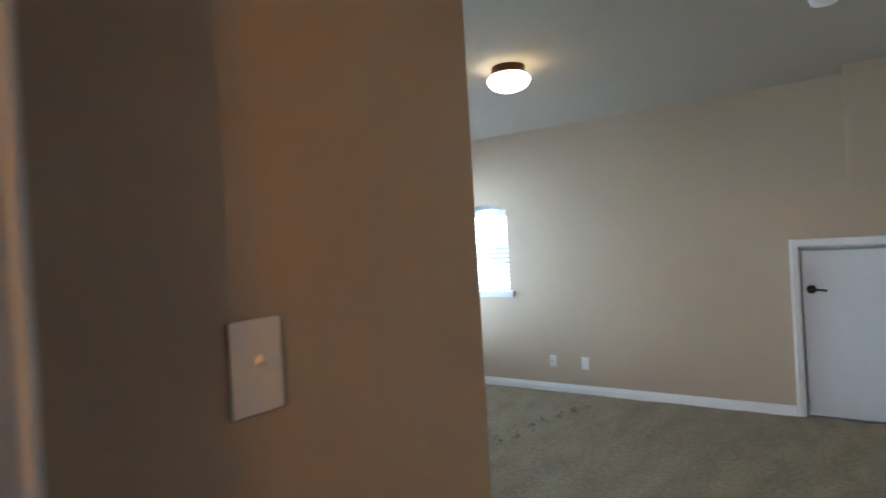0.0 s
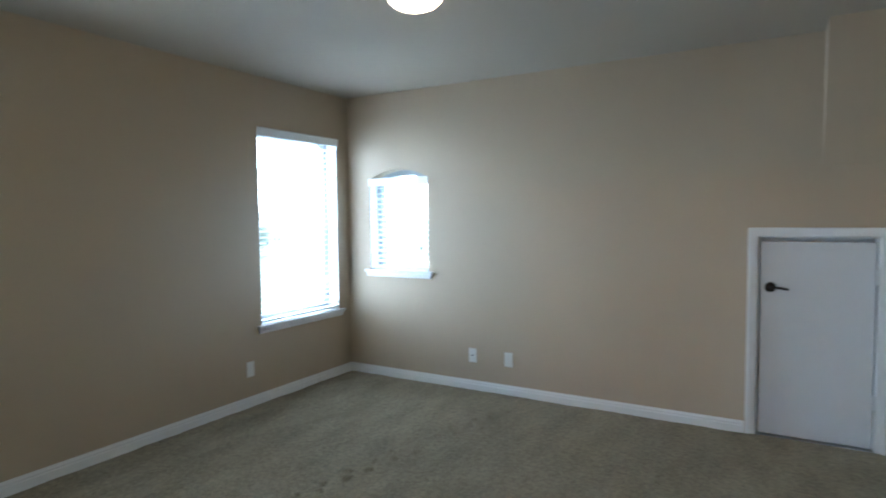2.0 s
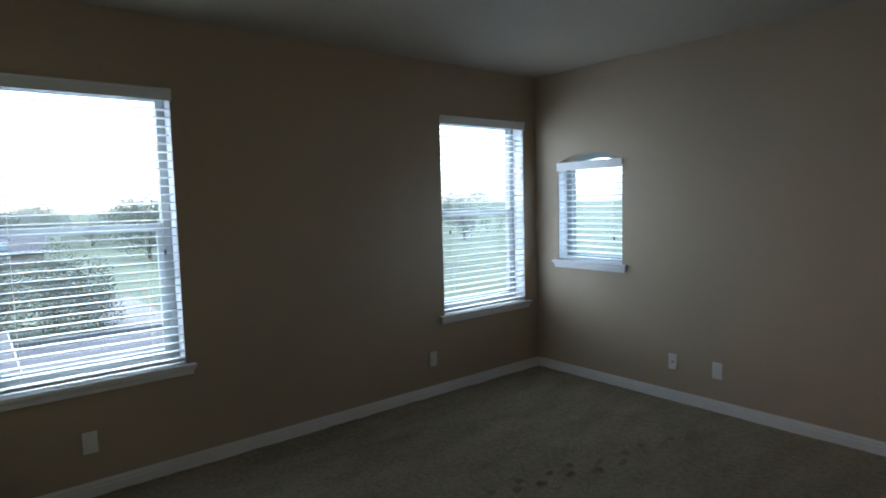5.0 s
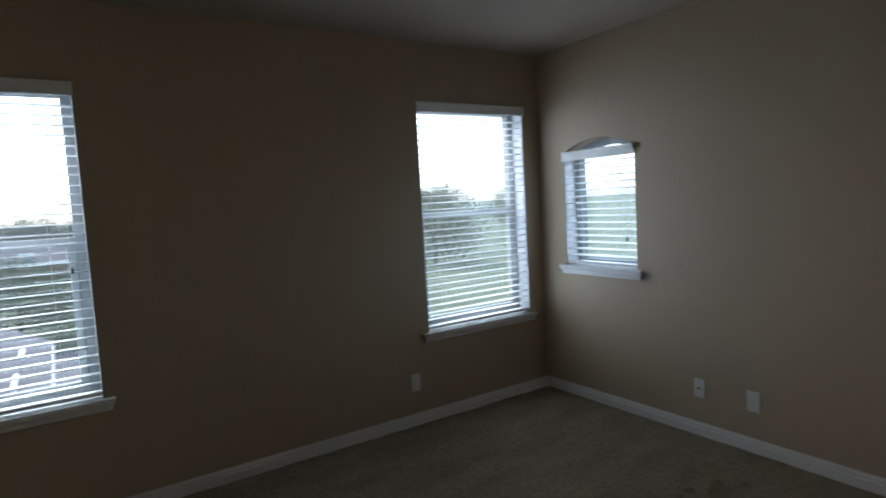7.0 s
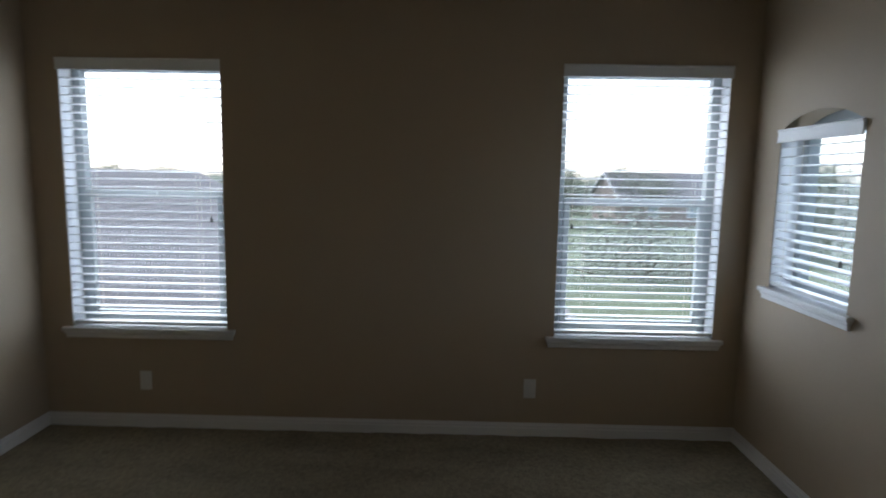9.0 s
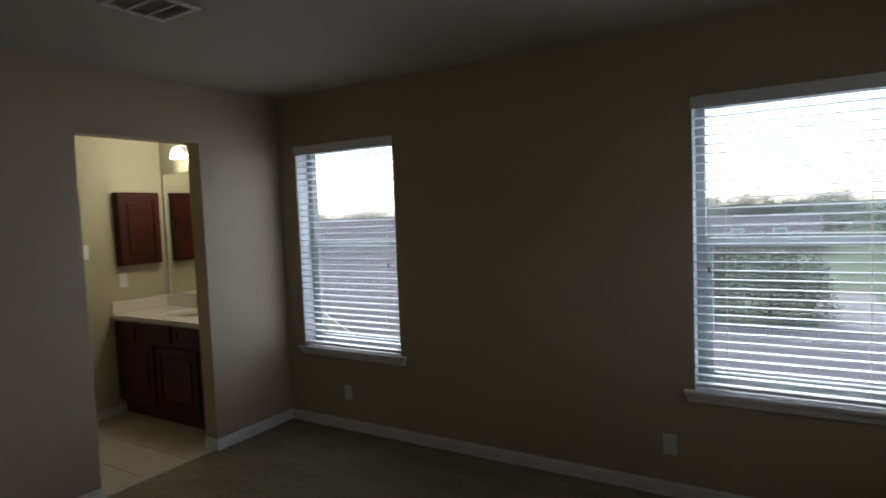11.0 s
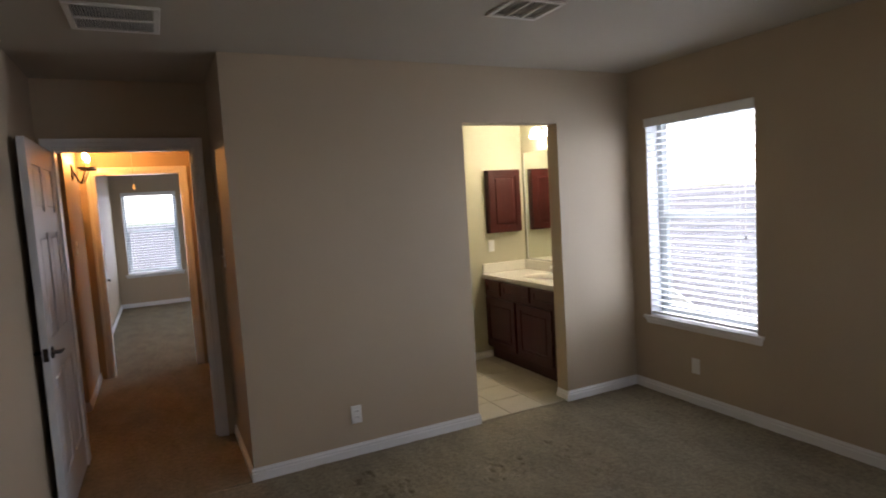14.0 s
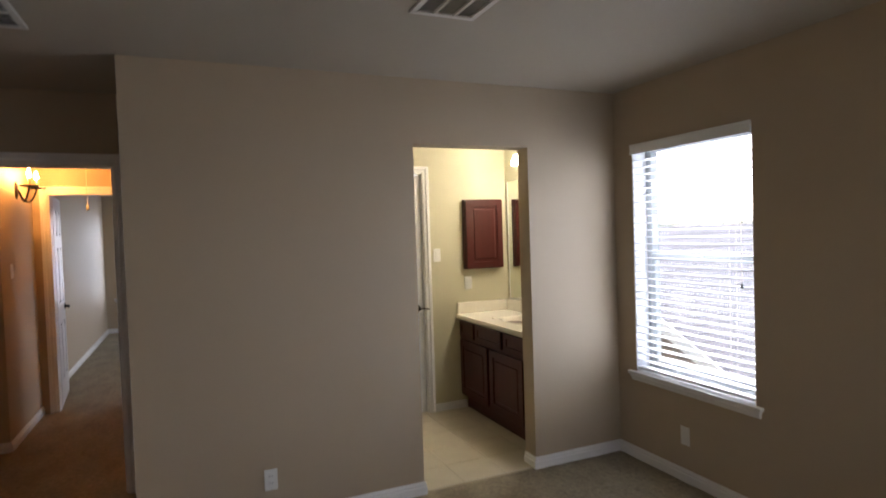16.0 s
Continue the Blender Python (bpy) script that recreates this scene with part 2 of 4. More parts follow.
def slab(bm, u0, u1, z0, z1, d0, d1, holes, put):
    """A wall from u0 to u1 and z0 to z1, between depths d0 and d1, with rectangular holes through it; put(u, d, z) gives the place."""
    us = sorted({u0, u1, *[h[0] for h in holes], *[h[1] for h in holes]})
    zs = sorted({z0, z1, *[h[2] for h in holes], *[h[3] for h in holes]})
    full = {}
    for i in range(len(us) - 1):
        for k in range(len(zs) - 1):
            uc, zc = (us[i] + us[i + 1]) / 2, (zs[k] + zs[k + 1]) / 2
            full[i, k] = not any(h[0] < uc < h[1] and h[2] < zc < h[3] for h in holes)
    seen = {}

    def vert(i, k, d):
        if (i, k, d) not in seen:
            seen[i, k, d] = bm.verts.new(put(us[i], d, zs[k]))
        return seen[i, k, d]

    for (i, k), on in full.items():
        if not on:
            continue
        for d in (d0, d1):
            bm.faces.new([vert(i, k, d), vert(i + 1, k, d), vert(i + 1, k + 1, d), vert(i, k + 1, d)])
        for (di, dk), (a, b) in {(-1, 0): ((i, k), (i, k + 1)), (1, 0): ((i + 1, k), (i + 1, k + 1)), (0, -1): ((i, k), (i + 1, k)), (0, 1): ((i, k + 1), (i + 1, k + 1))}.items():
            if not full.get((i + di, k + dk), False):
                bm.faces.new([vert(*a, d0), vert(*b, d0), vert(*b, d1), vert(*a, d1)])
    bmesh.ops.recalc_face_normals(bm, faces=bm.faces)
    return bm


# ---- plan ----
WEST, NORTH, SOUTH, EAST, TOP = -3.472, 5.11, 1.04, 0.612, 2.493
ALCOVE, ENTRY, HALL_END, FAR = -0.412, 0.165, -2.19, -7.38
FLOOR, HALL_EAST, SIDE = -0.028, 0.628, -1.12
BATH_BACK, BATH_WEST, BATH_EAST = -0.40, -3.41, -1.30
THICK = 0.19
W1, W2 = (4.038, 4.953), (1.218, 2.133)
WZ = (0.565, 2.105)
ARCH = (-3.225, -2.605)
ARCH_Z, ARCH_TOP = (0.925, 1.742), 1.822
LOW, LOW_TOP = (-0.122, 0.512), 1.260
along_x = lambda u, d, z: (u, d, z)
along_y = lambda u, d, z: (d, u, z)


def wall(name, u0, u1, d0, d1, holes, put, label, z0=FLOOR - 0.04, z1=TOP):
    return solid(name, slab(bmesh.new(), u0, u1, z0, z1, d0, d1, holes, put), WALL, label, "wall")


def bath_wall(*a):
    made = wall(*a)
    made.data.materials[0] = BATHWALL
    return made


beige = "smooth beige painted drywall wall"
wall("wall_west", 0.91, NORTH + THICK, WEST, WEST - THICK, [(*W1, *WZ), (*W2, *WZ)], along_y, beige + " with two tall window openings")
bm = slab(bmesh.new(), WEST, EAST + 0.12, FLOOR - 0.04, TOP, NORTH, NORTH + THICK, [(*ARCH, ARCH_Z[0], ARCH_TOP), (*LOW, FLOOR - 0.04, LOW_TOP)], along_x)
# the two corners over the segmental arch
half = (ARCH[1] - ARCH[0]) / 2
rise = ARCH_TOP - ARCH_Z[1]
radius = (half * half + rise * rise) / (2 * rise)
mid = (ARCH[0] + ARCH[1]) / 2
for side in (-1, 1):
    curve = [(mid + side * half * k / 12, ARCH_TOP - radius + math.sqrt(radius ** 2 - (half * k / 12) ** 2)) for k in range(13)]
    for (xa, za), (xb, zb) in zip(curve, curve[1:]):
        q = [[bm.verts.new((x, y, z)) for x, z in ((xa, za), (xb, zb), (xb, ARCH_TOP), (xa, ARCH_TOP))] for y in (NORTH, NORTH + THICK)]
        bm.faces.new(q[0])
        bm.faces.new(q[1][::-1])
        bm.faces.new((q[0][0], q[1][0], q[1][1], q[0][1]))
bmesh.ops.recalc_face_normals(bm, faces=bm.faces)
# sloped furring under the roof, over the low door
w = [bm.verts.new(c) for c in ((0.215, NORTH, 1.69), (EAST, NORTH, 1.69), (EAST, NORTH, TOP), (0.215, NORTH, TOP), (0.215, NORTH - 0.29, TOP), (EAST, NORTH - 0.29, TOP))]
for f in ((0, 1, 5, 4), (0, 4, 3), (1, 2, 5)):
    bm.faces.new([w[i] for i in f])
solid("wall_north", bm, WALL, beige + " with a small arched window and a sloped bulge", "wall")
wall("wall_east", ENTRY, NORTH, EAST, EAST + 0.12, [], along_y, beige)
wall("wall_south", WEST, ALCOVE, SOUTH, SOUTH - 0.13, [(-2.764, -1.964, FLOOR - 0.04, 2.10)], along_x, beige + " with an uncased bathroom opening")
wall("wall_alcove", HALL_END, SOUTH - 0.13, ALCOVE, ALCOVE - 0.12, [], along_y, beige + " beside the entry")
wall("wall_entry", ALCOVE, 2.60, ENTRY, ENTRY - 0.12, [(-0.300, 0.535, FLOOR - 0.04, 2.06)], along_x, beige + " round the entry door")
wall("wall_hall", HALL_END, SIDE, HALL_EAST, HALL_EAST + 0.12, [], along_y, beige + " of the lamplit hall")
wall("wall_side_hall", HALL_EAST + 0.12, 2.60, SIDE, SIDE - 0.12, [], along_x, beige + " of the side hall")
wall("wall_side_hall_end", SIDE - 0.12, ENTRY, 2.60, 2.72, [], along_y, beige)
wall("wall_hall_end", ALCOVE - 0.12, HALL_EAST + 0.12, HALL_END, HALL_END - 0.12, [(-0.300, 0.510, FLOOR - 0.04, 2.055)], along_x, beige + " with a cased opening")
wall("wall_far_east", FAR - 0.14, HALL_END - 0.12, 0.685, 0.805, [], along_y, beige + " of the far bedroom")
wall("wall_far", -3.0, 0.685, FAR, FAR - 0.14, [(-0.375, 0.515, 0.565, 2.06)], along_x, beige + " with a window")
wall("wall_far_west", FAR - 0.14, HALL_END - 0.12, -3.0, -3.12, [(-5.6, -3.9, 0.565, 2.06)], along_y, beige + " with a wide window")
wall("wall_far_north", -3.12, ALCOVE - 0.12, HALL_END, HALL_END - 0.12, [], along_x, beige)
bath_wall("wall_bath_west", BATH_BACK - 0.12, 0.91, BATH_WEST, BATH_WEST - 0.14, [], along_y, "yellow-beige painted bathroom wall")
bath_wall("wall_bath_back", BATH_WEST, BATH_EAST, BATH_BACK, BATH_BACK - 0.12, [(-2.582, -1.86, FLOOR - 0.04, 2.08)], along_x, "yellow-beige painted bathroom wall with a door")
bath_wall("wall_bath_east", BATH_BACK - 0.12, 0.91, BATH_EAST, BATH_EAST + 0.12, [], along_y, "yellow-beige painted bathroom wall")

solid("ceiling", box(bmesh.new(), -3.75, 2.8, FAR - 0.2, NORTH + 0.25, TOP, TOP + 0.12), CEIL, "lightly textured off-white ceiling, its paint colour darkened to look dim", "ceiling")

# carpet: one sheet, with vacuum strokes and a trail of footprints pressed into the bedroom's pile
bm = bmesh.new()
nx, ny = 400, 400
x0, x1, y0, y1 = -3.48, 0.64, SOUTH + 0.0, NORTH + 0.01
dents = []
for k in range(22):
    side = 0.040 if k % 2 else -0.040
    dents.append((-2.105 + 0.0185 * k + side + random.uniform(-0.02, 0.02), 3.0 + 0.09 * k + random.uniform(-0.03, 0.03), random.uniform(0.012, 0.024), random.uniform(0.022, 0.036), random.uniform(0.010, 0.018)))
for cx, cy, wide, long, count in ((-2.19, 1.92, 0.10, 0.36, 46), (-1.04, 1.60, 0.16, 0.08, 24), (-0.98, 1.38, 0.06, 0.06, 8), (-0.67, 4.12, 0.14, 0.05, 9), (-1.75, 1.75, 0.16, 0.10, 14)):
    for k in range(count):
        dents.append((cx + random.uniform(-wide, wide), cy + random.uniform(-long, long), random.uniform(0.010, 0.018), random.uniform(0.020, 0.034), random.uniform(0.005, 0.011)))
near = {}
for d in dents:
    for i in (-1, 0, 1):
        for j in (-1, 0, 1):
            near.setdefault((int(d[0] // 0.12) + i, int(d[1] // 0.12) + j), []).append(d)
rows = []
for j in range(ny + 1):
    row = []
    for i in range(nx + 1):
        x, y = x0 + (x1 - x0) * i / nx, y0 + (y1 - y0) * j / ny
        h = 0.004 * noise.noise(Vector((x * 1.4 + y * 0.5, y * 5.0 - x * 3.0, 0))) + 0.003 * noise.noise(Vector((x * 14, y * 14, 3)))
        for sx, sy, wide, long, deep in near.get((int(x // 0.12), int(y // 0.12)), ()):
            a = (x - sx) * 0.95 + (y - sy) * 0.3
            b = (y - sy) * 0.95 - (x - sx) * 0.3
            r = (a / wide) ** 2 + (b / long) ** 2
            if r < 4:
                h -= deep * math.exp(-r * r) - deep * 0.35 * math.exp(-(r - 2.2) ** 2)
        row.append(bm.verts.new((x, y, h + FLOOR - 0.002)))
    rows.append(row)
for j in range(ny):
    for i in range(nx):
        bm.faces.new((rows[j][i], rows[j][i + 1], rows[j + 1][i + 1], rows[j + 1][i]))
part_carpet = solid("floor", bm, CARPET, "greige cut-pile carpet with vacuum strokes and footprints", "floor")
for p in part_carpet.data.polygons:
    p.use_smooth = True
solid("floor_hall", box(bmesh.new(), -3.1, 2.7, FAR - 0.1, SOUTH, -0.10, FLOOR), CARPET, "greige cut-pile carpet of the hall and far bedroom", "floor")
tagged(part("floor_slab", box(bmesh.new(), -3.62, 2.7, FAR - 0.1, NORTH + 0.15, -0.30, -0.105), CONCRETE), "bare subfloor under the carpet", "floor", "", "structure")
bath_floor = solid("floor_bath", box(bmesh.new(), BATH_WEST - 0.05, BATH_EAST + 0.05, BATH_BACK - 0.05, SOUTH - 0.006, -0.095, FLOOR + 0.004), GROUT, "cream square tiles with tan joints on the bathroom floor", "floor")


# ---- trim ----
def baseboard(x0, y0, x1, y1, m=None):
    """A stepped white baseboard along a wall, proud to the left of its direction."""
    a, b = Vector((x0, y0, FLOOR)), Vector((x1, y1, FLOOR))
    d = (b - a).normalized()
    n = Vector((-d.y, d.x, 0))
    profile = [(0, -0.03), (0.015, -0.03), (0.015, 0.045), (0.008, 0.048), (0.008, 0.054), (0.012, 0.057), (0.011, 0.064), (0.005, 0.067), (0.004, 0.076), (0, 0.076)]
    bm = bmesh.new()
    ends = [[bm.verts.new(e + n * p + Vector((0, 0, z))) for p, z in profile] for e in (a, b)]
    for i in range(len(profile)):
        j = (i + 1) % len(profile)
        bm.faces.new((ends[0][i], ends[1][i], ends[1][j], ends[0][j]))
    bm.faces.new(ends[0])
    bm.faces.new(ends[1][::-1])
    bmesh.ops.recalc_face_normals(bm, faces=bm.faces)
    return solid("baseboard", bm, TRIM, "white stepped wooden baseboard along the wall", "baseboard")


baseboard(WEST, NORTH, WEST, SOUTH)
baseboard(LOW[0] - 0.06, NORTH, WEST, NORTH)
baseboard(EAST, NORTH, LOW[1] + 0.06, NORTH)
baseboard(EAST, ENTRY, EAST, NORTH)
baseboard(WEST, SOUTH, -2.764, SOUTH)
baseboard(-1.964, SOUTH, ALCOVE + 0.014, SOUTH)
baseboard(ALCOVE, SOUTH, ALCOVE, ENTRY + 0.02)
baseboard(-2.764, SOUTH + 0.012, -2.764, 0.91)
baseboard(-1.964, 0.91, -1.964, SOUTH + 0.012)
baseboard(-2.95, BATH_BACK, -2.645, BATH_BACK)
baseboard(HALL_EAST, HALL_END, HALL_EAST, SIDE)
baseboard(HALL_EAST, SIDE, 2.60, SIDE)
baseboard(ALCOVE, ENTRY - 0.12, ALCOVE, HALL_END)
baseboard(0.685, FAR, 0.685, HALL_END - 0.12)
baseboard(-3.0, FAR, 0.685, FAR)


def casing(bm, u0, u1, top, face, way, put, wide=0.058, thick=0.016):
    """Three mitred boards round an opening, on the wall face, proud by thick in the direction way."""
    for w0, w1, t in ((0.0, wide, thick * 0.5), (wide * 0.04, wide * 0.2, thick * 0.72), (wide * 0.5, wide * 0.97, thick * 1.25)):
        d = face + way * t
        for a, b, z0, z1 in ((u0 - w1, u0 - w0, FLOOR, top + w1), (u1 + w0, u1 + w1, FLOOR, top + w1), (u0 - w0, u1 + w0, top + w0, top + w1)):
            lo, hi = put(a, face, z0), put(b, d, z1)
            box(bm, min(lo[0], hi[0]), max(lo[0], hi[0]), min(lo[1], hi[1]), max(lo[1], hi[1]), z0, z1, 0.0015)
    return bm


def jamb(bm, u0, u1, top, d0, d1, put, thick=0.018):
    for a, b, z0, z1 in ((u0, u0 + thick, FLOOR, top), (u1 - thick, u1, FLOOR, top), (u0 + thick, u1 - thick, top - thick, top)):
        lo, hi = put(a, d0, z0), put(b, d1, z1)
        box(bm, min(lo[0], hi[0]), max(lo[0], hi[0]), min(lo[1], hi[1]), max(lo[1], hi[1]), z0, z1, 0.001)
    return bm


# ---- doors ----
def lever(parent, m, turn=1):
    """A dark lever handle: rose, neck and a slightly dropped lever; local y points out of the door."""
    h = part("handle", lathe(bmesh.new(), [(0, 0.0), (0.032, 0.0), (0.033, 0.004), (0.029, 0.010), (0.012, 0.012), (0.011, 0.045), (0, 0.046)], 24, m=Matrix.Rotation(radians(-90), 4, "X")), BRONZE, parent, "oil-rubbed bronze lever handle", True)
    h.matrix_basis = m
    part("lever", tube(bmesh.new(), [(0, 0.040, 0), (turn * 0.02, 0.045, 0.001), (turn * 0.05, 0.046, 0.0), (turn * 0.078, 0.044, -0.004), (turn * 0.100, 0.040, -0.009)], 0.0085, 10, 0.75), BRONZE, h, smooth=True)
    return h


def hinge(parent, x, y, z):
    b = bmesh.new()
    box(b, x - 0.016, x + 0.016, y - 0.002, y + 0.002, z - 0.045, z + 0.045, 0.001)
    lathe(b, [(0, -0.047), (0.006, -0.045), (0.006, 0.045), (0, 0.047)], 10, (x, y - 0.006, z))
    return part("hinge", b, DOORWHITE, parent, "painted-over butt hinge")


def six_panel(parent, w, h, t=0.035, name="leaf"):
    """A moulded six-panel leaf from x=0 (hinge) to w, its room face at y=0 and its thickness towards +y."""
    leaf = bmesh.new()
    stile, mid = 0.115, 0.10
    cols = [(stile, (w - mid) / 2), ((w + mid) / 2, w - stile)]
    rows = [(0.24, 0.80), (1.00, 1.56), (1.68, h - 0.13)]
    holes = [(a, b, c, d) for a, b in cols for c, d in rows]
    slab(leaf, 0, w, 0.01, h, 0, t, holes, along_x)
    ob = part(name, leaf, DOORWHITE, parent, "white moulded six-panel leaf")
    for a, b, c, d in holes:
        p = bmesh.new()
        box(p, a, b, 0.009, t - 0.009, c, d)
        g = 0.028
        box(p, a + g, b - g, 0.002, t - 0.002, c + g, d - g, 0.006)
        part("panel", p, DOORWHITE, ob)
    return ob


# the entry door, standing open along the east wall
door_1 = thing("door_1", pose(0.535, ENTRY + 0.018, FLOOR, 0, 0, 89.6), "white six-panel entry door standing open against the wall", "door", kind="structure")
six_panel(door_1, 0.825, 2.06, 0.035).matrix_basis = pose(0, -0.031, 0)
leaf = door_1.children[0]
lever(leaf, pose(0.76, 0.035, 0.93), -1)
lever(leaf, pose(0.76, 0.0, 0.93, 0, 0, 180), 1)
part("latch_plate", box(bmesh.new(), 0.8245, 0.8265, 0.005, 0.030, 0.895, 0.965, 0.001), BRONZE, leaf, "dark latch plate")
bm = bmesh.new()
casing(bm, -0.300, 0.535, 2.06, ENTRY, 1, along_x)
casing(bm, -0.300, 0.535, 2.06, ENTRY - 0.12, -1, along_x)
jamb(bm, -0.300, 0.535, 2.06, ENTRY, ENTRY - 0.12, along_x, 0.014)
box(bm, -0.286, -0.274, ENTRY - 0.075, ENTRY - 0.037, FLOOR, 2.045)
box(bm, -0.274, 0.520, ENTRY - 0.075, ENTRY - 0.037, 2.034, 2.046)
trim_entry = solid("trim", bm, TRIM, "white wooden casing and jamb of the entry door", "door frame")
part("strike_plate", box(bmesh.new(), -0.2865, -0.284, ENTRY - 0.035, ENTRY - 0.010, 0.90, 0.97, 0.001), BRONZE, trim_entry, "dark strike plate")

# low storage door in the north wall
door_2 = thing("door_2", pose(LOW[0] + 0.006, NORTH + 0.012, FLOOR), "low flat white storage door, closed, with dark lever", "door", kind="structure")
leaf2 = part("leaf", box(bmesh.new(), 0.011, 0.612, 0.005, 0.040, 0.012, LOW_TOP - FLOOR - 0.034, 0.002), DOORWHITE, door_2, "flat white painted slab")
lever(leaf2, pose(0.068, 0.0, 0.965, 0, 0, 180), -1)
for z in (1.05, 0.30):
    hinge(door_2, 0.619, -0.012, z)
bm = bmesh.new()
casing(bm, *LOW, LOW_TOP, NORTH, -1, along_x, 0.056)
jamb(bm, *LOW, LOW_TOP, NORTH, NORTH + THICK, along_x, 0.006)
box(bm, LOW[0] + 0.006, LOW[1] - 0.006, NORTH + 0.15, NORTH + 0.18, -0.10, LOW_TOP - 0.006)
box(bm, LOW[0] + 0.006, LOW[1] - 0.006, NORTH - 0.002, NORTH + 0.15, -0.10, FLOOR - 0.006)
solid("trim", bm, TRIM, "white wooden casing of the low storage door", "door frame")

# cased opening at the hall's end and the open door beyond it
bm = bmesh.new()
casing(bm, -0.300, 0.510, 2.055, HALL_END, 1, along_x)
casing(bm, -0.300, 0.510, 2.055, HALL_END - 0.12, -1, along_x)
jamb(bm, -0.300, 0.510, 2.055, HALL_END, HALL_END - 0.12, along_x)
solid("trim", bm, TRIM, "white casing of the far bedroom's doorway in lamplight", "door frame")
door_3 = thing("door_3", pose(0.49, HALL_END - 0.125, FLOOR, 0, 0, -84.5), "white six-panel bedroom door standing open into the far room", "door", kind="structure")
six_panel(door_3, 0.79, 2.065)
lever(door_3.children[0], pose(0.735, 0.0, 0.93, 0, 0, 180), 1)
lever(door_3.children[0], pose(0.735, 0.035, 0.93), -1)

# closet door in the hall's other wall
bm = bmesh.new()
casing(bm, -2.05, -1.30, 2.03, ALCOVE, 1, along_y)
solid("trim", bm, TRIM, "white casing of a hall closet door", "door frame")
door_4 = thing("door_4", pose(ALCOVE + 0.004, -1.30, FLOOR, 0, 0, -90), "white six-panel hall closet door, closed", "door", kind="structure")
six_panel(door_4, 0.75, 2.04, 0.012, "leaf").matrix_basis = pose(0, -0.008, 0)

# bathroom's inner door
door_5 = thing("door_5", pose(-1.868, BATH_BACK - 0.03, FLOOR, 0, 0, 180), "white six-panel door in the bathroom's back wall, closed", "door", kind="structure")
six_panel(door_5, 0.706, 2.09)
lever(door_5.children[0], pose(0.645, 0.0, 0.93, 0, 0, 180), -1)
bm = bmesh.new()
casing(bm, -2.582, -1.86, 2.08, BATH_BACK, 1, along_x)
jamb(bm, -2.582, -1.86, 2.08, BATH_BACK, BATH_BACK - 0.12, along_x, 0.006)
solid("trim", bm, TRIM, "white casing of the bathroom's inner door", "door frame")


# ---- windows ----
def arc_top(bm, w, z, d0, d1, bar, rise):
    """A segmental arched bar over a width w, springing at height z."""
    r = (w * w / 4 + rise * rise) / (2 * rise)
    rows = []
    for k in range(17):
        x = -w / 2 + w * k / 16
        zo = z + rise - r + math.sqrt(max(r * r - x * x, 0))
        rows.append([bm.verts.new(c) for c in ((x, d0, zo), (x, d1, zo), (x, d1, zo - bar), (x, d0, zo - bar))])
    for a, b in zip(rows, rows[1:]):
        for i in range(4):
            bm.faces.new((a[i], a[(i + 1) % 4], b[(i + 1) % 4], b[i]))
    bmesh.ops.recalc_face_normals(bm, faces=bm.faces)
    return bm


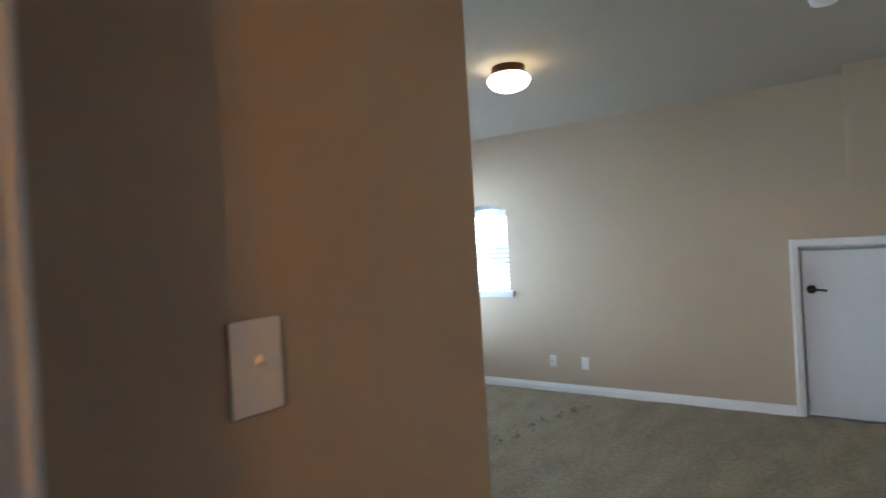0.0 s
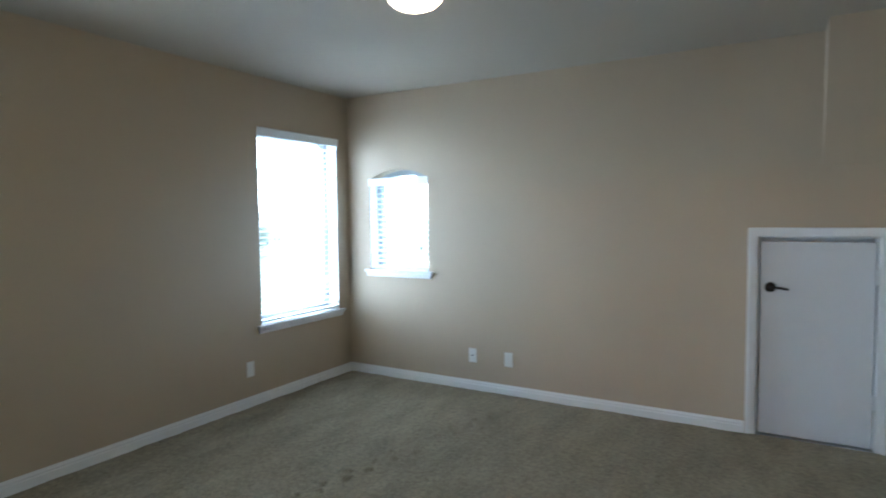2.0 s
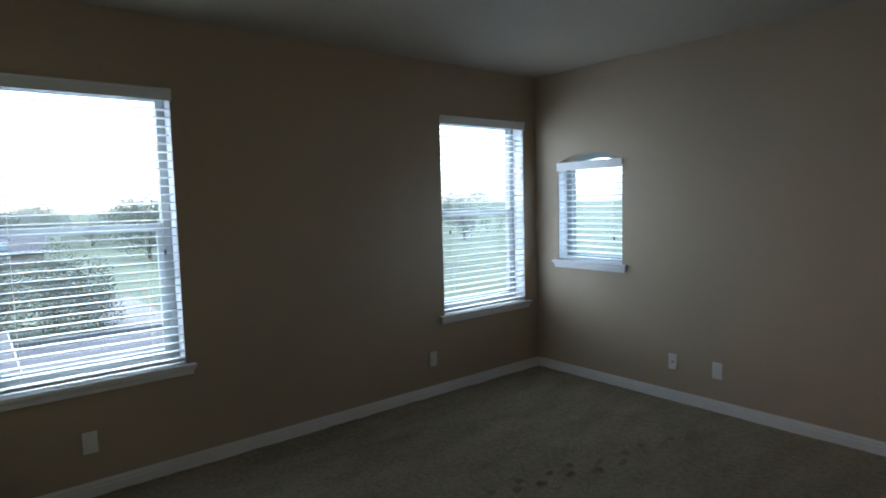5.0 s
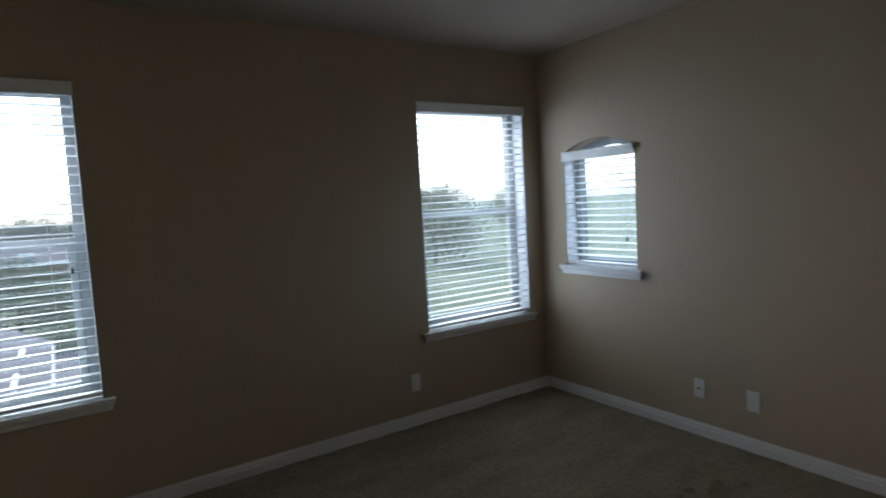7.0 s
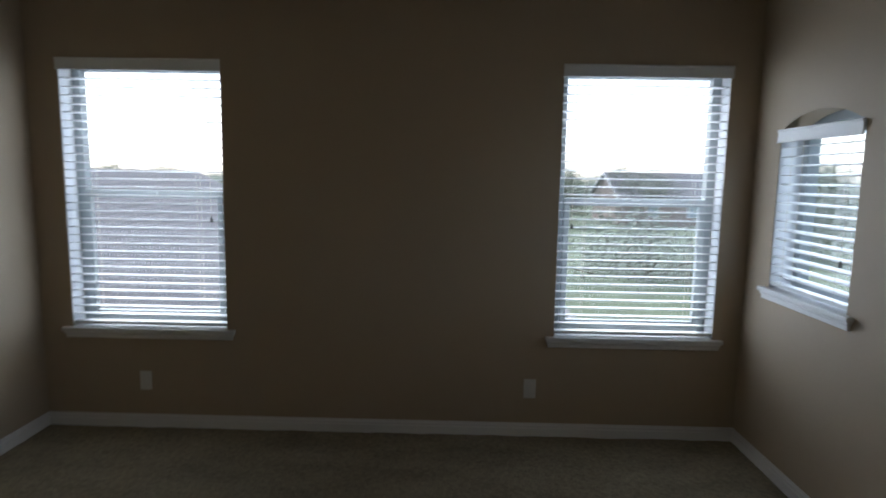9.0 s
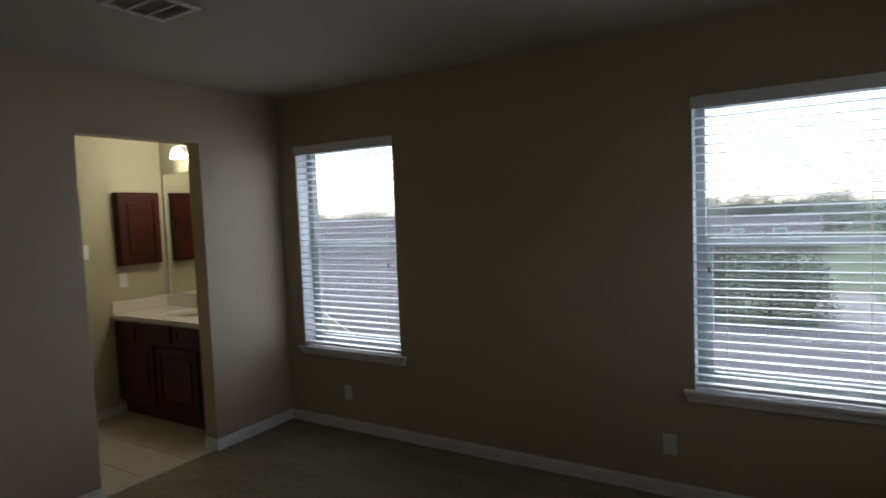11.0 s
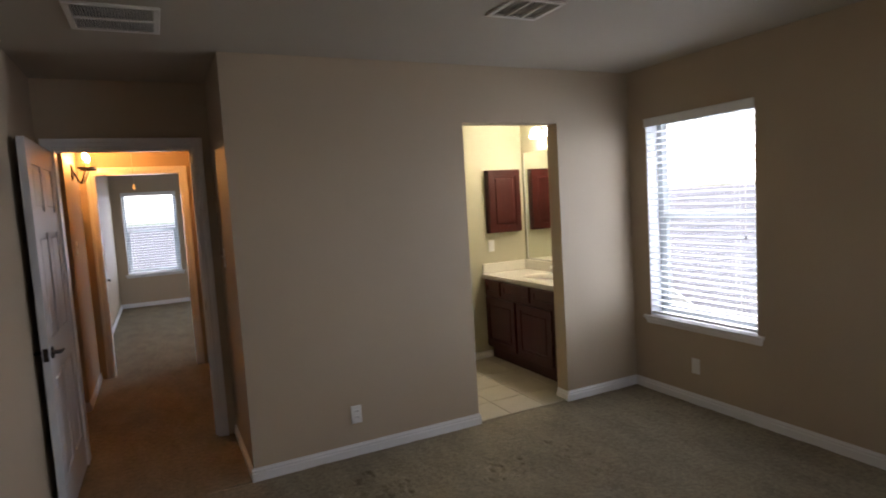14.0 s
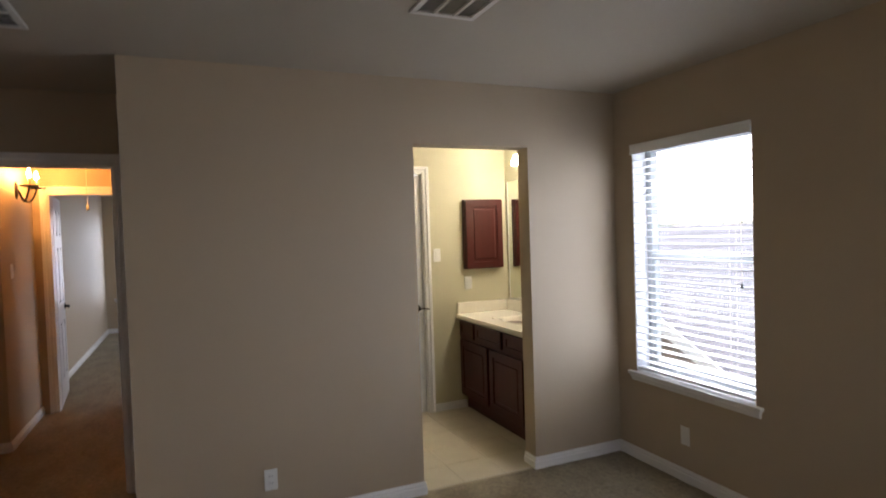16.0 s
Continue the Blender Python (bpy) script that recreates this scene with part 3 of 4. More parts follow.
def window(name, m, w, h, label, meet=None, rise=0.0):
    """A white vinyl window in its opening, frame and sash greyed by colour as if backlit: x across from -w/2 to w/2, y
    into the wall, z from the stool up.
    """
    ob = thing(name, m, label, "window", kind="structure")
    d0, d1, bar = 0.118, 0.182, 0.048
    f = bmesh.new()
    box(f, -w / 2 + 0.001, -w / 2 + bar, d0, d1, 0, h - 0.001, 0.003)
    box(f, w / 2 - bar, w / 2 - 0.001, d0, d1, 0, h - 0.001, 0.003)
    box(f, -w / 2 + bar, w / 2 - bar, d0, d1, 0, bar, 0.003)
    if rise:
        arc_top(f, w - 0.004, h, d0, d1, 0.045, rise)
        box(f, -w / 2 + bar, w / 2 - bar, d0 + 0.01, d1 - 0.01, h - 0.03, h - 0.012)
    else:
        box(f, -w / 2 + bar, w / 2 - bar, d0, d1, h - bar, h - 0.001, 0.003)
    part("window_frame", f, VINYL, ob, "white vinyl frame toned grey as if backlit")
    for e in (-1, 1):
        x = e * (w / 2 - 0.0018)
        part("jamb_liner", box(bmesh.new(), x - 0.0012, x + 0.0012, 0.004, d0 - 0.002, 0.011, h - 0.004), DOORWHITE, ob, "pale painted return of the opening")
    spans = [(0.04, h + rise - 0.02)] if meet is None else [(0.04, meet), (meet, h - 0.04)]
    if meet is not None:
        s = bmesh.new()
        y0, y1 = d0 - 0.012, d0 + 0.022
        box(s, -w / 2 + bar, -w / 2 + bar + 0.034, y0, y1, bar, meet + 0.02, 0.003)
        box(s, w / 2 - bar - 0.034, w / 2 - bar, y0, y1, bar, meet + 0.02, 0.003)
        box(s, -w / 2 + bar + 0.034, w / 2 - bar - 0.034, y0, y1, bar, bar + 0.04, 0.003)
        box(s, -w / 2 + bar, w / 2 - bar, y0 - 0.004, y1, meet - 0.022, meet + 0.022, 0.004)
        sash = part("lower_sash", s, VINYL, ob, "white vinyl sash toned grey as if backlit")
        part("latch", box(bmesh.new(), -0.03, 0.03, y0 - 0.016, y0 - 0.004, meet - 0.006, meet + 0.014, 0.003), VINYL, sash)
    for k, (z0, z1) in enumerate(spans):
        y = d0 + (0.005 if k == 0 and meet is not None else 0.036)
        g = part("pane", box(bmesh.new(), -w / 2 + bar - 0.006, w / 2 - bar + 0.006, y, y + 0.004, z0, z1), GLASS, ob, "clear glass pane")
        g.visible_shadow = False
    s = bmesh.new()
    box(s, -w / 2 - 0.05, w / 2 + 0.05, -0.034, 0.0, -0.012, 0.010, 0.004, 2)
    box(s, -w / 2 + 0.001, w / 2 - 0.001, -0.002, d0, -0.012, 0.010)
    part("window_sill", s, TRIM, ob, "white wooden stool")
    a = bmesh.new()
    box(a, -w / 2 - 0.035, w / 2 + 0.035, -0.016, 0, -0.052, -0.012, 0.003)
    box(a, -w / 2 - 0.042, w / 2 + 0.042, -0.024, 0, -0.030, -0.012, 0.005)
    part("apron", a, TRIM, ob, "white moulded apron under the stool")
    return ob


def blind(m, w, h, label, wand_left=True, tilt=-3.0, pitch=0.0465):
    """A two-inch white blind hung inside its opening, slats nearly flat."""
    ob = thing("window_blind", m, label, "window blind", "white horizontal blinds")
    y = 0.031
    v = bmesh.new()
    box(v, -w / 2 - 0.004, w / 2 + 0.004, -0.016, -0.007, h - 0.064, h + 0.002, 0.003, 2)
    box(v, -w / 2 - 0.004, w / 2 + 0.004, -0.020, -0.007, h - 0.010, h + 0.002, 0.002)
    box(v, -w / 2 - 0.004, w / 2 + 0.004, -0.019, -0.007, h - 0.064, h - 0.056, 0.002)
    part("valance", v, SLAT, ob, "white moulded valance")
    part("headrail", box(bmesh.new(), -w / 2 + 0.006, w / 2 - 0.006, 0.004, 0.060, h - 0.045, h - 0.004, 0.002), SLAT, ob)
    sb = bmesh.new()
    top, bot = [], []
    for k in range(5):
        d = -0.025 + 0.05 * k / 4
        crown = 0.0022 * (1 - (d / 0.025) ** 2)
        top.append([sb.verts.new((e, d, crown + 0.0018)) for e in (-w / 2 + 0.004, w / 2 - 0.004)])
        bot.append([sb.verts.new((e, d, crown - 0.0018)) for e in (-w / 2 + 0.004, w / 2 - 0.004)])
    for k in range(4):
        sb.faces.new((top[k][0], top[k][1], top[k + 1][1], top[k + 1][0]))
        sb.faces.new((bot[k][0], bot[k + 1][0], bot[k + 1][1], bot[k][1]))
        for e in (0, 1):
            sb.faces.new((top[k][e], top[k + 1][e], bot[k + 1][e], bot[k][e]))
    for k in (0, 4):
        sb.faces.new((top[k][0], bot[k][0], bot[k][1], top[k][1]))
    bmesh.ops.recalc_face_normals(sb, faces=sb.faces)
    slat = mesh_of("slat", sb, SLAT)
    z = 0.075
    rng = random.Random(int(w * 1000 + h * 100 + m.translation.y * 10))
    while z < h - 0.07:
        piece("slat", slat, ob, pose(rng.uniform(-0.002, 0.002), y, z, tilt + rng.uniform(-1.2, 1.2), rng.uniform(-0.12, 0.12), 0))
        z += pitch
    part("bottom_rail", box(bmesh.new(), -w / 2 + 0.004, w / 2 - 0.004, y - 0.025, y + 0.025, 0.014, 0.034, 0.004, 2), SLAT, ob)
    for e in (-1, 1):
        c = bmesh.new()
        for d in (-0.026, 0.026):
            tube(c, [(e * w * 0.33, y + d, 0.03), (e * w * 0.33, y + d, h - 0.05)], 0.0009, 5)
        part("ladder_cord", c, CORD, ob)
    s = -1 if wand_left else 1
    drop = h * 0.42 if h > 1 else h * 0.25
    x = s * (w / 2 - 0.075)
    part("pull_cord", tube(bmesh.new(), [(x, 0.002, h - 0.06), (x, 0.001, h * 0.6), (x + 0.002, 0.0, drop)], 0.0013, 6), CORD, ob)
    part("tassel", lathe(bmesh.new(), [(0, -0.016), (0.007, -0.015), (0.0075, 0.0), (0.004, 0.014), (0, 0.016)], 12, (x + 0.002, 0.0, drop)), TASSEL, ob, "dark plastic cord tassel", True)
    return ob


tall = WZ[1] - WZ[0]
for n, (a, b) in enumerate((W1, W2)):
    m = pose(WEST, (a + b) / 2, WZ[0], 0, 0, 90)
    window(f"window_{n + 1}", m, b - a, tall, "white vinyl single-hung window with wooden stool and apron", 0.788)
    sky_lamp(m, b - a - 0.1, tall - 0.12, 2.0)
    blind(m @ pose(0, 0, 0.01), b - a, tall - 0.01, "white two-inch horizontal blind lowered with open slats in a tall window", n == 0)
m = pose((ARCH[0] + ARCH[1]) / 2, NORTH, ARCH_Z[0], 0, 0, 0)
sky_lamp(m, ARCH[1] - ARCH[0] - 0.1, ARCH_Z[1] - ARCH_Z[0] - 0.1, 0.6)
window("window_3", m, ARCH[1] - ARCH[0], ARCH_Z[1] - ARCH_Z[0], "small arched white vinyl window with wooden stool", None, ARCH_TOP - ARCH_Z[1])
blind(m @ pose(0, 0, 0.01), ARCH[1] - ARCH[0], ARCH_Z[1] - ARCH_Z[0] - 0.004, "white horizontal blind with open slats in a small arched window", False, 9.0)
m = pose(0.07, FAR, 0.565, 0, 0, 180)
window("window_4", m, 0.89, 1.495, "white vinyl single-hung window of the far bedroom", 0.79)
sky_lamp(m, 0.79, 1.38, 1.6)
sky_lamp(pose(-3.0, -4.75, 0.565, 0, 0, 90), 1.60, 1.38, 2.4)
window("window_5", pose(-3.0, -4.75, 0.565, 0, 0, 90), 1.70, 1.495, "wide white vinyl window of the far bedroom", 0.79)
blind(m @ pose(0, 0, 0.01), 0.89, 1.485, "white horizontal blind with open slats in the far bedroom", True)


# ---- plates ----
def outlet(m, label, kind="duplex"):
    """A wall plate; x across, y into the wall, origin at its middle."""
    ob = thing("wall_outlet" if kind != "switch" else "light_switch", m, label, "outlet" if kind != "switch" else "switch")
    part("cover_plate", box(bmesh.new(), -0.035, 0.035, -0.006, 0, -0.0575, 0.0575, 0.0035, 2), PLATE, ob)
    if kind == "duplex":
        for z in (-0.0195, 0.0195):
            r = part("receptacle", box(bmesh.new(), -0.017, 0.017, -0.0085, -0.005, z - 0.0145, z + 0.0145, 0.003), PLATE, ob)
            for x in (-0.007, 0.007):
                part("slot", box(bmesh.new(), x - 0.0012, x + 0.0012, -0.0092, -0.0082, z - 0.002, z + 0.007), SLOT, r)
    elif kind == "coax":
        part("jack", lathe(bmesh.new(), [(0, 0), (0.006, 0), (0.006, 0.010), (0.003, 0.010), (0, 0.004)], 14, m=pose(0, -0.006, 0, 90)), SLOT, ob, "dark coaxial jack")
    elif kind == "decora":
        part("rocker", box(bmesh.new(), -0.0165, 0.0165, -0.009, -0.005, -0.033, 0.033, 0.002), PLATE, ob)
    else:
        part("toggle_slot", box(bmesh.new(), -0.006, 0.006, -0.0072, -0.005, -0.013, 0.013, 0.001), TRIM, ob)
        t = bmesh.new()
        box(t, -0.0042, 0.0042, -0.024, -0.005, -0.004, 0.006, 0.0015)
        part("toggle", t, PLATE, ob).matrix_basis = pose(0, 0, 0.002, -22)
    for z in ((-0.042, 0.042) if kind == "switch" else (0.0,) if kind == "duplex" else (-0.048, 0.048)):
        part("screw", lathe(bmesh.new(), [(0, 0), (0.003, 0), (0.003, 0.001), (0, 0.0013)], 10, m=pose(0, -0.006, z, 90)), PLATE, ob)
    return ob


outlet(pose(WEST, 3.91, 0.258, 0, 0, 90), "white duplex wall outlet under the window", "decora")
outlet(pose(WEST, 1.638, 0.256, 0, 0, 90), "white duplex wall outlet under the window", "decora")
outlet(pose(-2.183, NORTH, 0.257), "white coaxial cable wall plate above the baseboard", "coax")
outlet(pose(-1.861, NORTH, 0.256), "white wall plate above the baseboard", "decora")
outlet(pose(-1.066, SOUTH, 0.240, 0, 0, 180), "white duplex outlet on the beige wall")
outlet(pose(EAST, 4.53, 0.28, 0, 0, -90), "white duplex outlet near the low door")
outlet(pose(ALCOVE, 0.466, 1.284, 0, 0, 90) @ Matrix.Diagonal((1.2, 1, 1.11, 1)), "white toggle light switch plate by the entry", "switch")
outlet(pose(-2.70, BATH_BACK, 1.361, 0, 0, 180), "white wall switch plate in the bathroom", "decora")
outlet(pose(-3.0, BATH_BACK, 1.098, 0, 0, 180), "white outlet above the bathroom counter", "decora")
outlet(pose(HALL_EAST, -1.40, 1.36, 0, 0, -90), "light switch plate on the lamplit hall wall", "switch")

stop = thing("door_stop", pose(EAST - 0.014, 4.57, FLOOR + 0.045), "dark sprung door stop on the baseboard", "door stop")
part("spring", tube(bmesh.new(), [(0, 0, 0), (-0.03, 0, -0.001), (-0.062, 0, -0.004)], 0.006, 10), BRONZE, stop, smooth=True)
part("tip", lathe(bmesh.new(), [(0, 0), (0.009, 0.001), (0.009, 0.012), (0, 0.014)], 12, m=pose(-0.06, 0, -0.004, 0, -90)), SLOT, stop, "rubber tip", True)

# ---- ceiling fittings ----
lamp = thing("ceiling_lamp", pose(-1.437, 3.145, TOP), "lit opal glass flush ceiling lamp with brown metal pan", "ceiling lamp")
part("pan", lathe(bmesh.new(), [(0, 0), (0.098, 0), (0.103, -0.006), (0.100, -0.034), (0.106, -0.040), (0.104, -0.048), (0.09, -0.050)], 40), PAN, lamp, "antique bronze metal pan", True)
part("shade", lathe(bmesh.new(), [(0.088, -0.044), (0.112, -0.054), (0.128, -0.071), (0.132, -0.086), (0.123, -0.108), (0.099, -0.130), (0.062, -0.145), (0.025, -0.152), (0, -0.153)], 40), GLOBE, lamp, "glowing opal glass bowl", True)

smoke = thing("smoke_detector", pose(0.175, 3.28, TOP), "white round smoke detector on the ceiling", "smoke detector")
part("base", lathe(bmesh.new(), [(0, 0), (0.068, 0), (0.068, -0.010), (0.06, -0.012), (0, -0.012)], 32), PLATE, smoke, smooth=False)
part("cover", lathe(bmesh.new(), [(0.062, -0.011), (0.060, -0.030), (0.050, -0.038), (0.02, -0.041), (0, -0.041)], 32), PLATE, smoke, smooth=True)


def register(m, w, d, label, blades, across, rise=0.007):
    """A ceiling grille w by d with angled blades in a flanged frame."""
    ob = thing("ceiling_vent", m, label, "vent")
    f = bmesh.new()
    e = 0.028
    for x0, x1, y0, y1 in ((-w / 2, w / 2, -d / 2, -d / 2 + e), (-w / 2, w / 2, d / 2 - e, d / 2), (-w / 2, -w / 2 + e, -d / 2 + e, d / 2 - e), (w / 2 - e, w / 2, -d / 2 + e, d / 2 - e)):
        box(f, x0, x1, y0, y1, -0.010, 0, 0.003)
    part("frame", f, VENT, ob, "painted metal flange")
    part("backing", box(bmesh.new(), -w / 2 + e, w / 2 - e, -d / 2 + e, d / 2 - e, -0.0012, -0.0002), DUCT, ob, "dark duct behind the blades")
    span = (w if across else d) - 2 * e
    long = (d if across else w) / 2 - e
    b = bmesh.new()
    box(b, -0.0009, 0.0009, -long, long, -rise, rise)
    blade = mesh_of("slat", b, VENT)
    for k in range(blades):
        u = -span / 2 + span * (k + 0.5) / blades
        piece("slat", blade, ob, (pose(u, 0, -0.007, 0, 42, 0) if across else pose(0, u, -0.007, 0, 0, 90) @ pose(0, 0, 0, 0, 42, 0)))
    return ob


supply = register(pose(-1.742, 2.163, TOP), 0.30, 0.275, "white metal supply register with three blade banks", 21, True, 0.0016)
for x in (-0.045, 0.045):
    part("divider", box(bmesh.new(), x - 0.007, x + 0.007, -0.11, 0.11, -0.013, -0.004, 0.001), VENT, supply)
ret = register(pose(0.064, 1.53, TOP), 0.375, 0.39, "white metal return grille with many fine blades", 26, True)
part("divider", box(bmesh.new(), -0.16, 0.16, -0.005, 0.005, -0.014, -0.004, 0.001), VENT, ret)


# ---- hall ----
def sconce(m):
    """A two-candle wall sconce; y points into the wall, x across."""
    ob = thing("wall_sconce", m, "dark bronze two-candle wall sconce with lit bulbs", "sconce", "hall sconces")
    part("back_plate", lathe(bmesh.new(), [(0, 0), (0.045, 0), (0.047, 0.006), (0.036, 0.014), (0.012, 0.020), (0, 0.020)], 28, m=pose(0, 0, 0, 90) @ Matrix.Diagonal((1, 1.6, 1, 1))), BRONZE, ob, smooth=True)
    for s in (-1, 1):
        pts = []
        for k in range(15):
            a = math.pi * k / 14
            pts.append((s * (0.062 - 0.062 * math.cos(a)), -0.02 - 0.105 * k / 14, 0.0 - 0.105 * math.sin(a) + 0.02 * k / 14))
        part("arm", tube(bmesh.new(), pts, 0.0085, 10, 0.9), BRONZE, ob, smooth=True)
        x, y, z = pts[-1]
        c = part("candle", lathe(bmesh.new(), [(0, 0), (0.011, 0.0), (0.011, 0.075), (0, 0.077)], 16, (x, y, z + 0.008)), WAX, ob, "cream candle sleeve", True)
        part("drip_pan", lathe(bmesh.new(), [(0, -0.004), (0.012, 0.0), (0.066, 0.004), (0.072, 0.015), (0.012, 0.009), (0, 0.009)], 24, (x, y, z)), BRONZE, ob, "dished bronze drip pan", True)
        part("bulb", lathe(bmesh.new(), [(0, 0.078), (0.008, 0.080), (0.016, 0.100), (0.015, 0.115), (0.007, 0.136), (0.001, 0.150), (0, 0.151)], 20, (x, y, z + 0.006)), CANDLE, c, "lit flame-shaped bulb", True)
    return ob


sconce(pose(HALL_EAST, -1.66, 2.035, 0, 0, -90))
cord = thing("attic_pull_cord", pose(0.14, -1.90, TOP), "cotton attic-hatch pull cord hanging in the hall", "pull cord")
part("string", tube(bmesh.new(), [(0, 0, 0), (0.002, 0, -0.3), (0, 0, -0.57)], 0.0022, 6), CORD, cord)
part("knob", lathe(bmesh.new(), [(0, -0.625), (0.012, -0.62), (0.014, -0.60), (0.006, -0.57), (0, -0.565)], 14), WAX, cord, "small wooden knob", True)


# ---- bathroom ----
def raised_front(name, parent, w, h, label="", t=0.019):
    """A raised-panel front from (0, 0) to (w, h) in x and z, its face towards -y."""
    b = bmesh.new()
    r = min(0.055, h * 0.28)
    slab(b, 0, w, 0, h, -t, 0, [(r, w - r, r, h - r)], along_x)
    ob = part(name, b, CHERRY, parent, label)
    p = bmesh.new()
    box(p, r, w - r, -t + 0.008, -0.001, r, h - r)
    if h > 0.2:
        box(p, r + 0.022, w - r - 0.022, -t + 0.001, -0.004, r + 0.022, h - r - 0.022, 0.006)
    part("panel", p, CHERRY, ob)
    return ob


VX = -2.905
vanity = thing("vanity_cabinet", pose(VX, BATH_BACK, 0, 0, 0, 90), "dark cherry wood vanity cabinet with panel doors and drawers", "cabinet")
b = bmesh.new()
box(b, 0.004, 1.30, 0.0, 0.48, 0.10, 0.79, 0.002)
box(b, 0.004, 1.30, 0.055, 0.48, FLOOR, 0.10)
part("body", b, CHERRY, vanity)
for u0, u1 in ((0.03, 0.29), (0.335, 0.775), (0.82, 1.28)):
    raised_front("drawer_front", vanity, u1 - u0, 0.135).matrix_basis = pose(u0, 0, 0.635)
for u0, u1 in ((0.03, 0.535), (0.58, 1.085)):
    raised_front("door", vanity, u1 - u0, 0.48).matrix_basis = pose(u0, 0, 0.125)

counter = thing("countertop", pose(VX, BATH_BACK, 0.79, 0, 0, 90), "cream cultured-marble countertop with oval basin and backsplash", "countertop")
b = bmesh.new()
slab(b, 0.002, 1.305, -0.035, 0.502, 0.0, 0.036, [(0.40, 0.86, 0.10, 0.42)], lambda u, d, z: (u, z, d))
box(b, 0.002, 1.305, -0.035, -0.020, -0.006, 0.012, 0.003)
part("top", b, MARBLE, counter)
b = bmesh.new()
n = 28
rim, hole = [], []
for i in range(n):
    a = 2 * math.pi * i / n
    c, s = math.cos(a), math.sin(a)
    k = 1 / max(abs(c) / 0.23, abs(s) / 0.16)
    rim.append(b.verts.new((0.63 + c * k, 0.26 + s * k, 0.036)))
    hole.append(b.verts.new((0.63 + 0.205 * c, 0.26 + 0.145 * s, 0.036)))
last = hole
for i in range(n):
    b.faces.new((rim[i], rim[(i + 1) % n], hole[(i + 1) % n], hole[i]))
for k, z in ((0.96, 0.02), (0.88, -0.03), (0.7, -0.075), (0.4, -0.095), (0.1, -0.10)):
    ring = [b.verts.new((0.63 + 0.205 * k * math.cos(2 * math.pi * i / n), 0.26 + 0.145 * k * math.sin(2 * math.pi * i / n), z)) for i in range(n)]
    for i in range(n):
        b.faces.new((last[i], last[(i + 1) % n], ring[(i + 1) % n], ring[i]))
    last = ring
b.faces.new(last)
part("basin", b, MARBLE, counter, "oval moulded basin", True)
part("backsplash", box(bmesh.new(), 0.004, 1.305, 0.480, 0.500, 0.036, 0.136, 0.003), MARBLE, counter)
part("side_splash", box(bmesh.new(), 0.003, 0.022, -0.025, 0.480, 0.036, 0.136, 0.003), MARBLE, counter)
tap = thing("faucet", pose(VX - 0.44, BATH_BACK + 0.63, 0.826, 0, 0, 90), "chrome basin faucet with two handles", "faucet")
part("deck_plate", box(bmesh.new(), -0.08, 0.08, -0.025, 0.025, 0, 0.012, 0.006, 2), STEEL, tap, smooth=True)
part("spout", tube(bmesh.new(), [(0, 0, 0.01), (0, 0, 0.06), (0, -0.02, 0.085), (0, -0.07, 0.09), (0, -0.11, 0.07)], 0.012, 12, 0.85), STEEL, tap, smooth=True)
for x in (-0.052, 0.052):
    part("handle", lathe(bmesh.new(), [(0, 0.01), (0.02, 0.01), (0.014, 0.03), (0.022, 0.05), (0.018, 0.06), (0, 0.062)], 18, (x, 0, 0)), STEEL, tap, smooth=True)

cab = thing("medicine_cabinet", pose(-2.958, BATH_BACK, 1.225, 0, 0, 180), "dark cherry raised-panel medicine cabinet on the bathroom wall", "cabinet")
part("body", box(bmesh.new(), 0, 0.38, -0.05, 0, 0, 0.62, 0.002), CHERRY, cab)
raised_front("door", cab, 0.366, 0.606).matrix_basis = pose(0.007, -0.0505, 0.007)

mirror = thing("mirror", pose(BATH_WEST, BATH_BACK + 0.050, 0.93, 0, 0, 90), "frameless plate mirror above the vanity counter", "mirror")
part("glass", box(bmesh.new(), 0, 1.24, -0.006, 0, 0, 1.075, 0.001), MIRROR, mirror)
part("edge", box(bmesh.new(), -0.008, 0.0, -0.009, 0, 0, 1.075, 0.001), PLATE, mirror, "pale polished edge")
part("channel", box(bmesh.new(), 0, 1.24, -0.010, -0.0065, -0.002, 0.010, 0.001), STEEL, mirror)

bar = thing("vanity_light", pose(BATH_WEST, BATH_BACK + 0.76, 2.22, 0, 0, 90), "nickel vanity light bar with lit frosted glass shades", "vanity light")
part("back_plate", box(bmesh.new(), -0.46, 0.46, -0.022, 0, -0.055, 0.055, 0.008, 2), STEEL, bar, "brushed nickel bar")
for x in (-0.34, -0.115, 0.115, 0.34):
    arm = part("arm", tube(bmesh.new(), [(x, -0.02, 0), (x, -0.07, 0.012), (x, -0.10, 0.0), (x, -0.105, -0.02)], 0.008, 10), STEEL, bar, smooth=True)
    part("shade", lathe(bmesh.new(), [(0.018, -0.015), (0.036, -0.03), (0.052, -0.065), (0.060, -0.105), (0.056, -0.105), (0.03, -0.09), (0, -0.085)], 24, (x, -0.105, 0.0)), FROST, bar, "lit frosted glass bell shade", True)

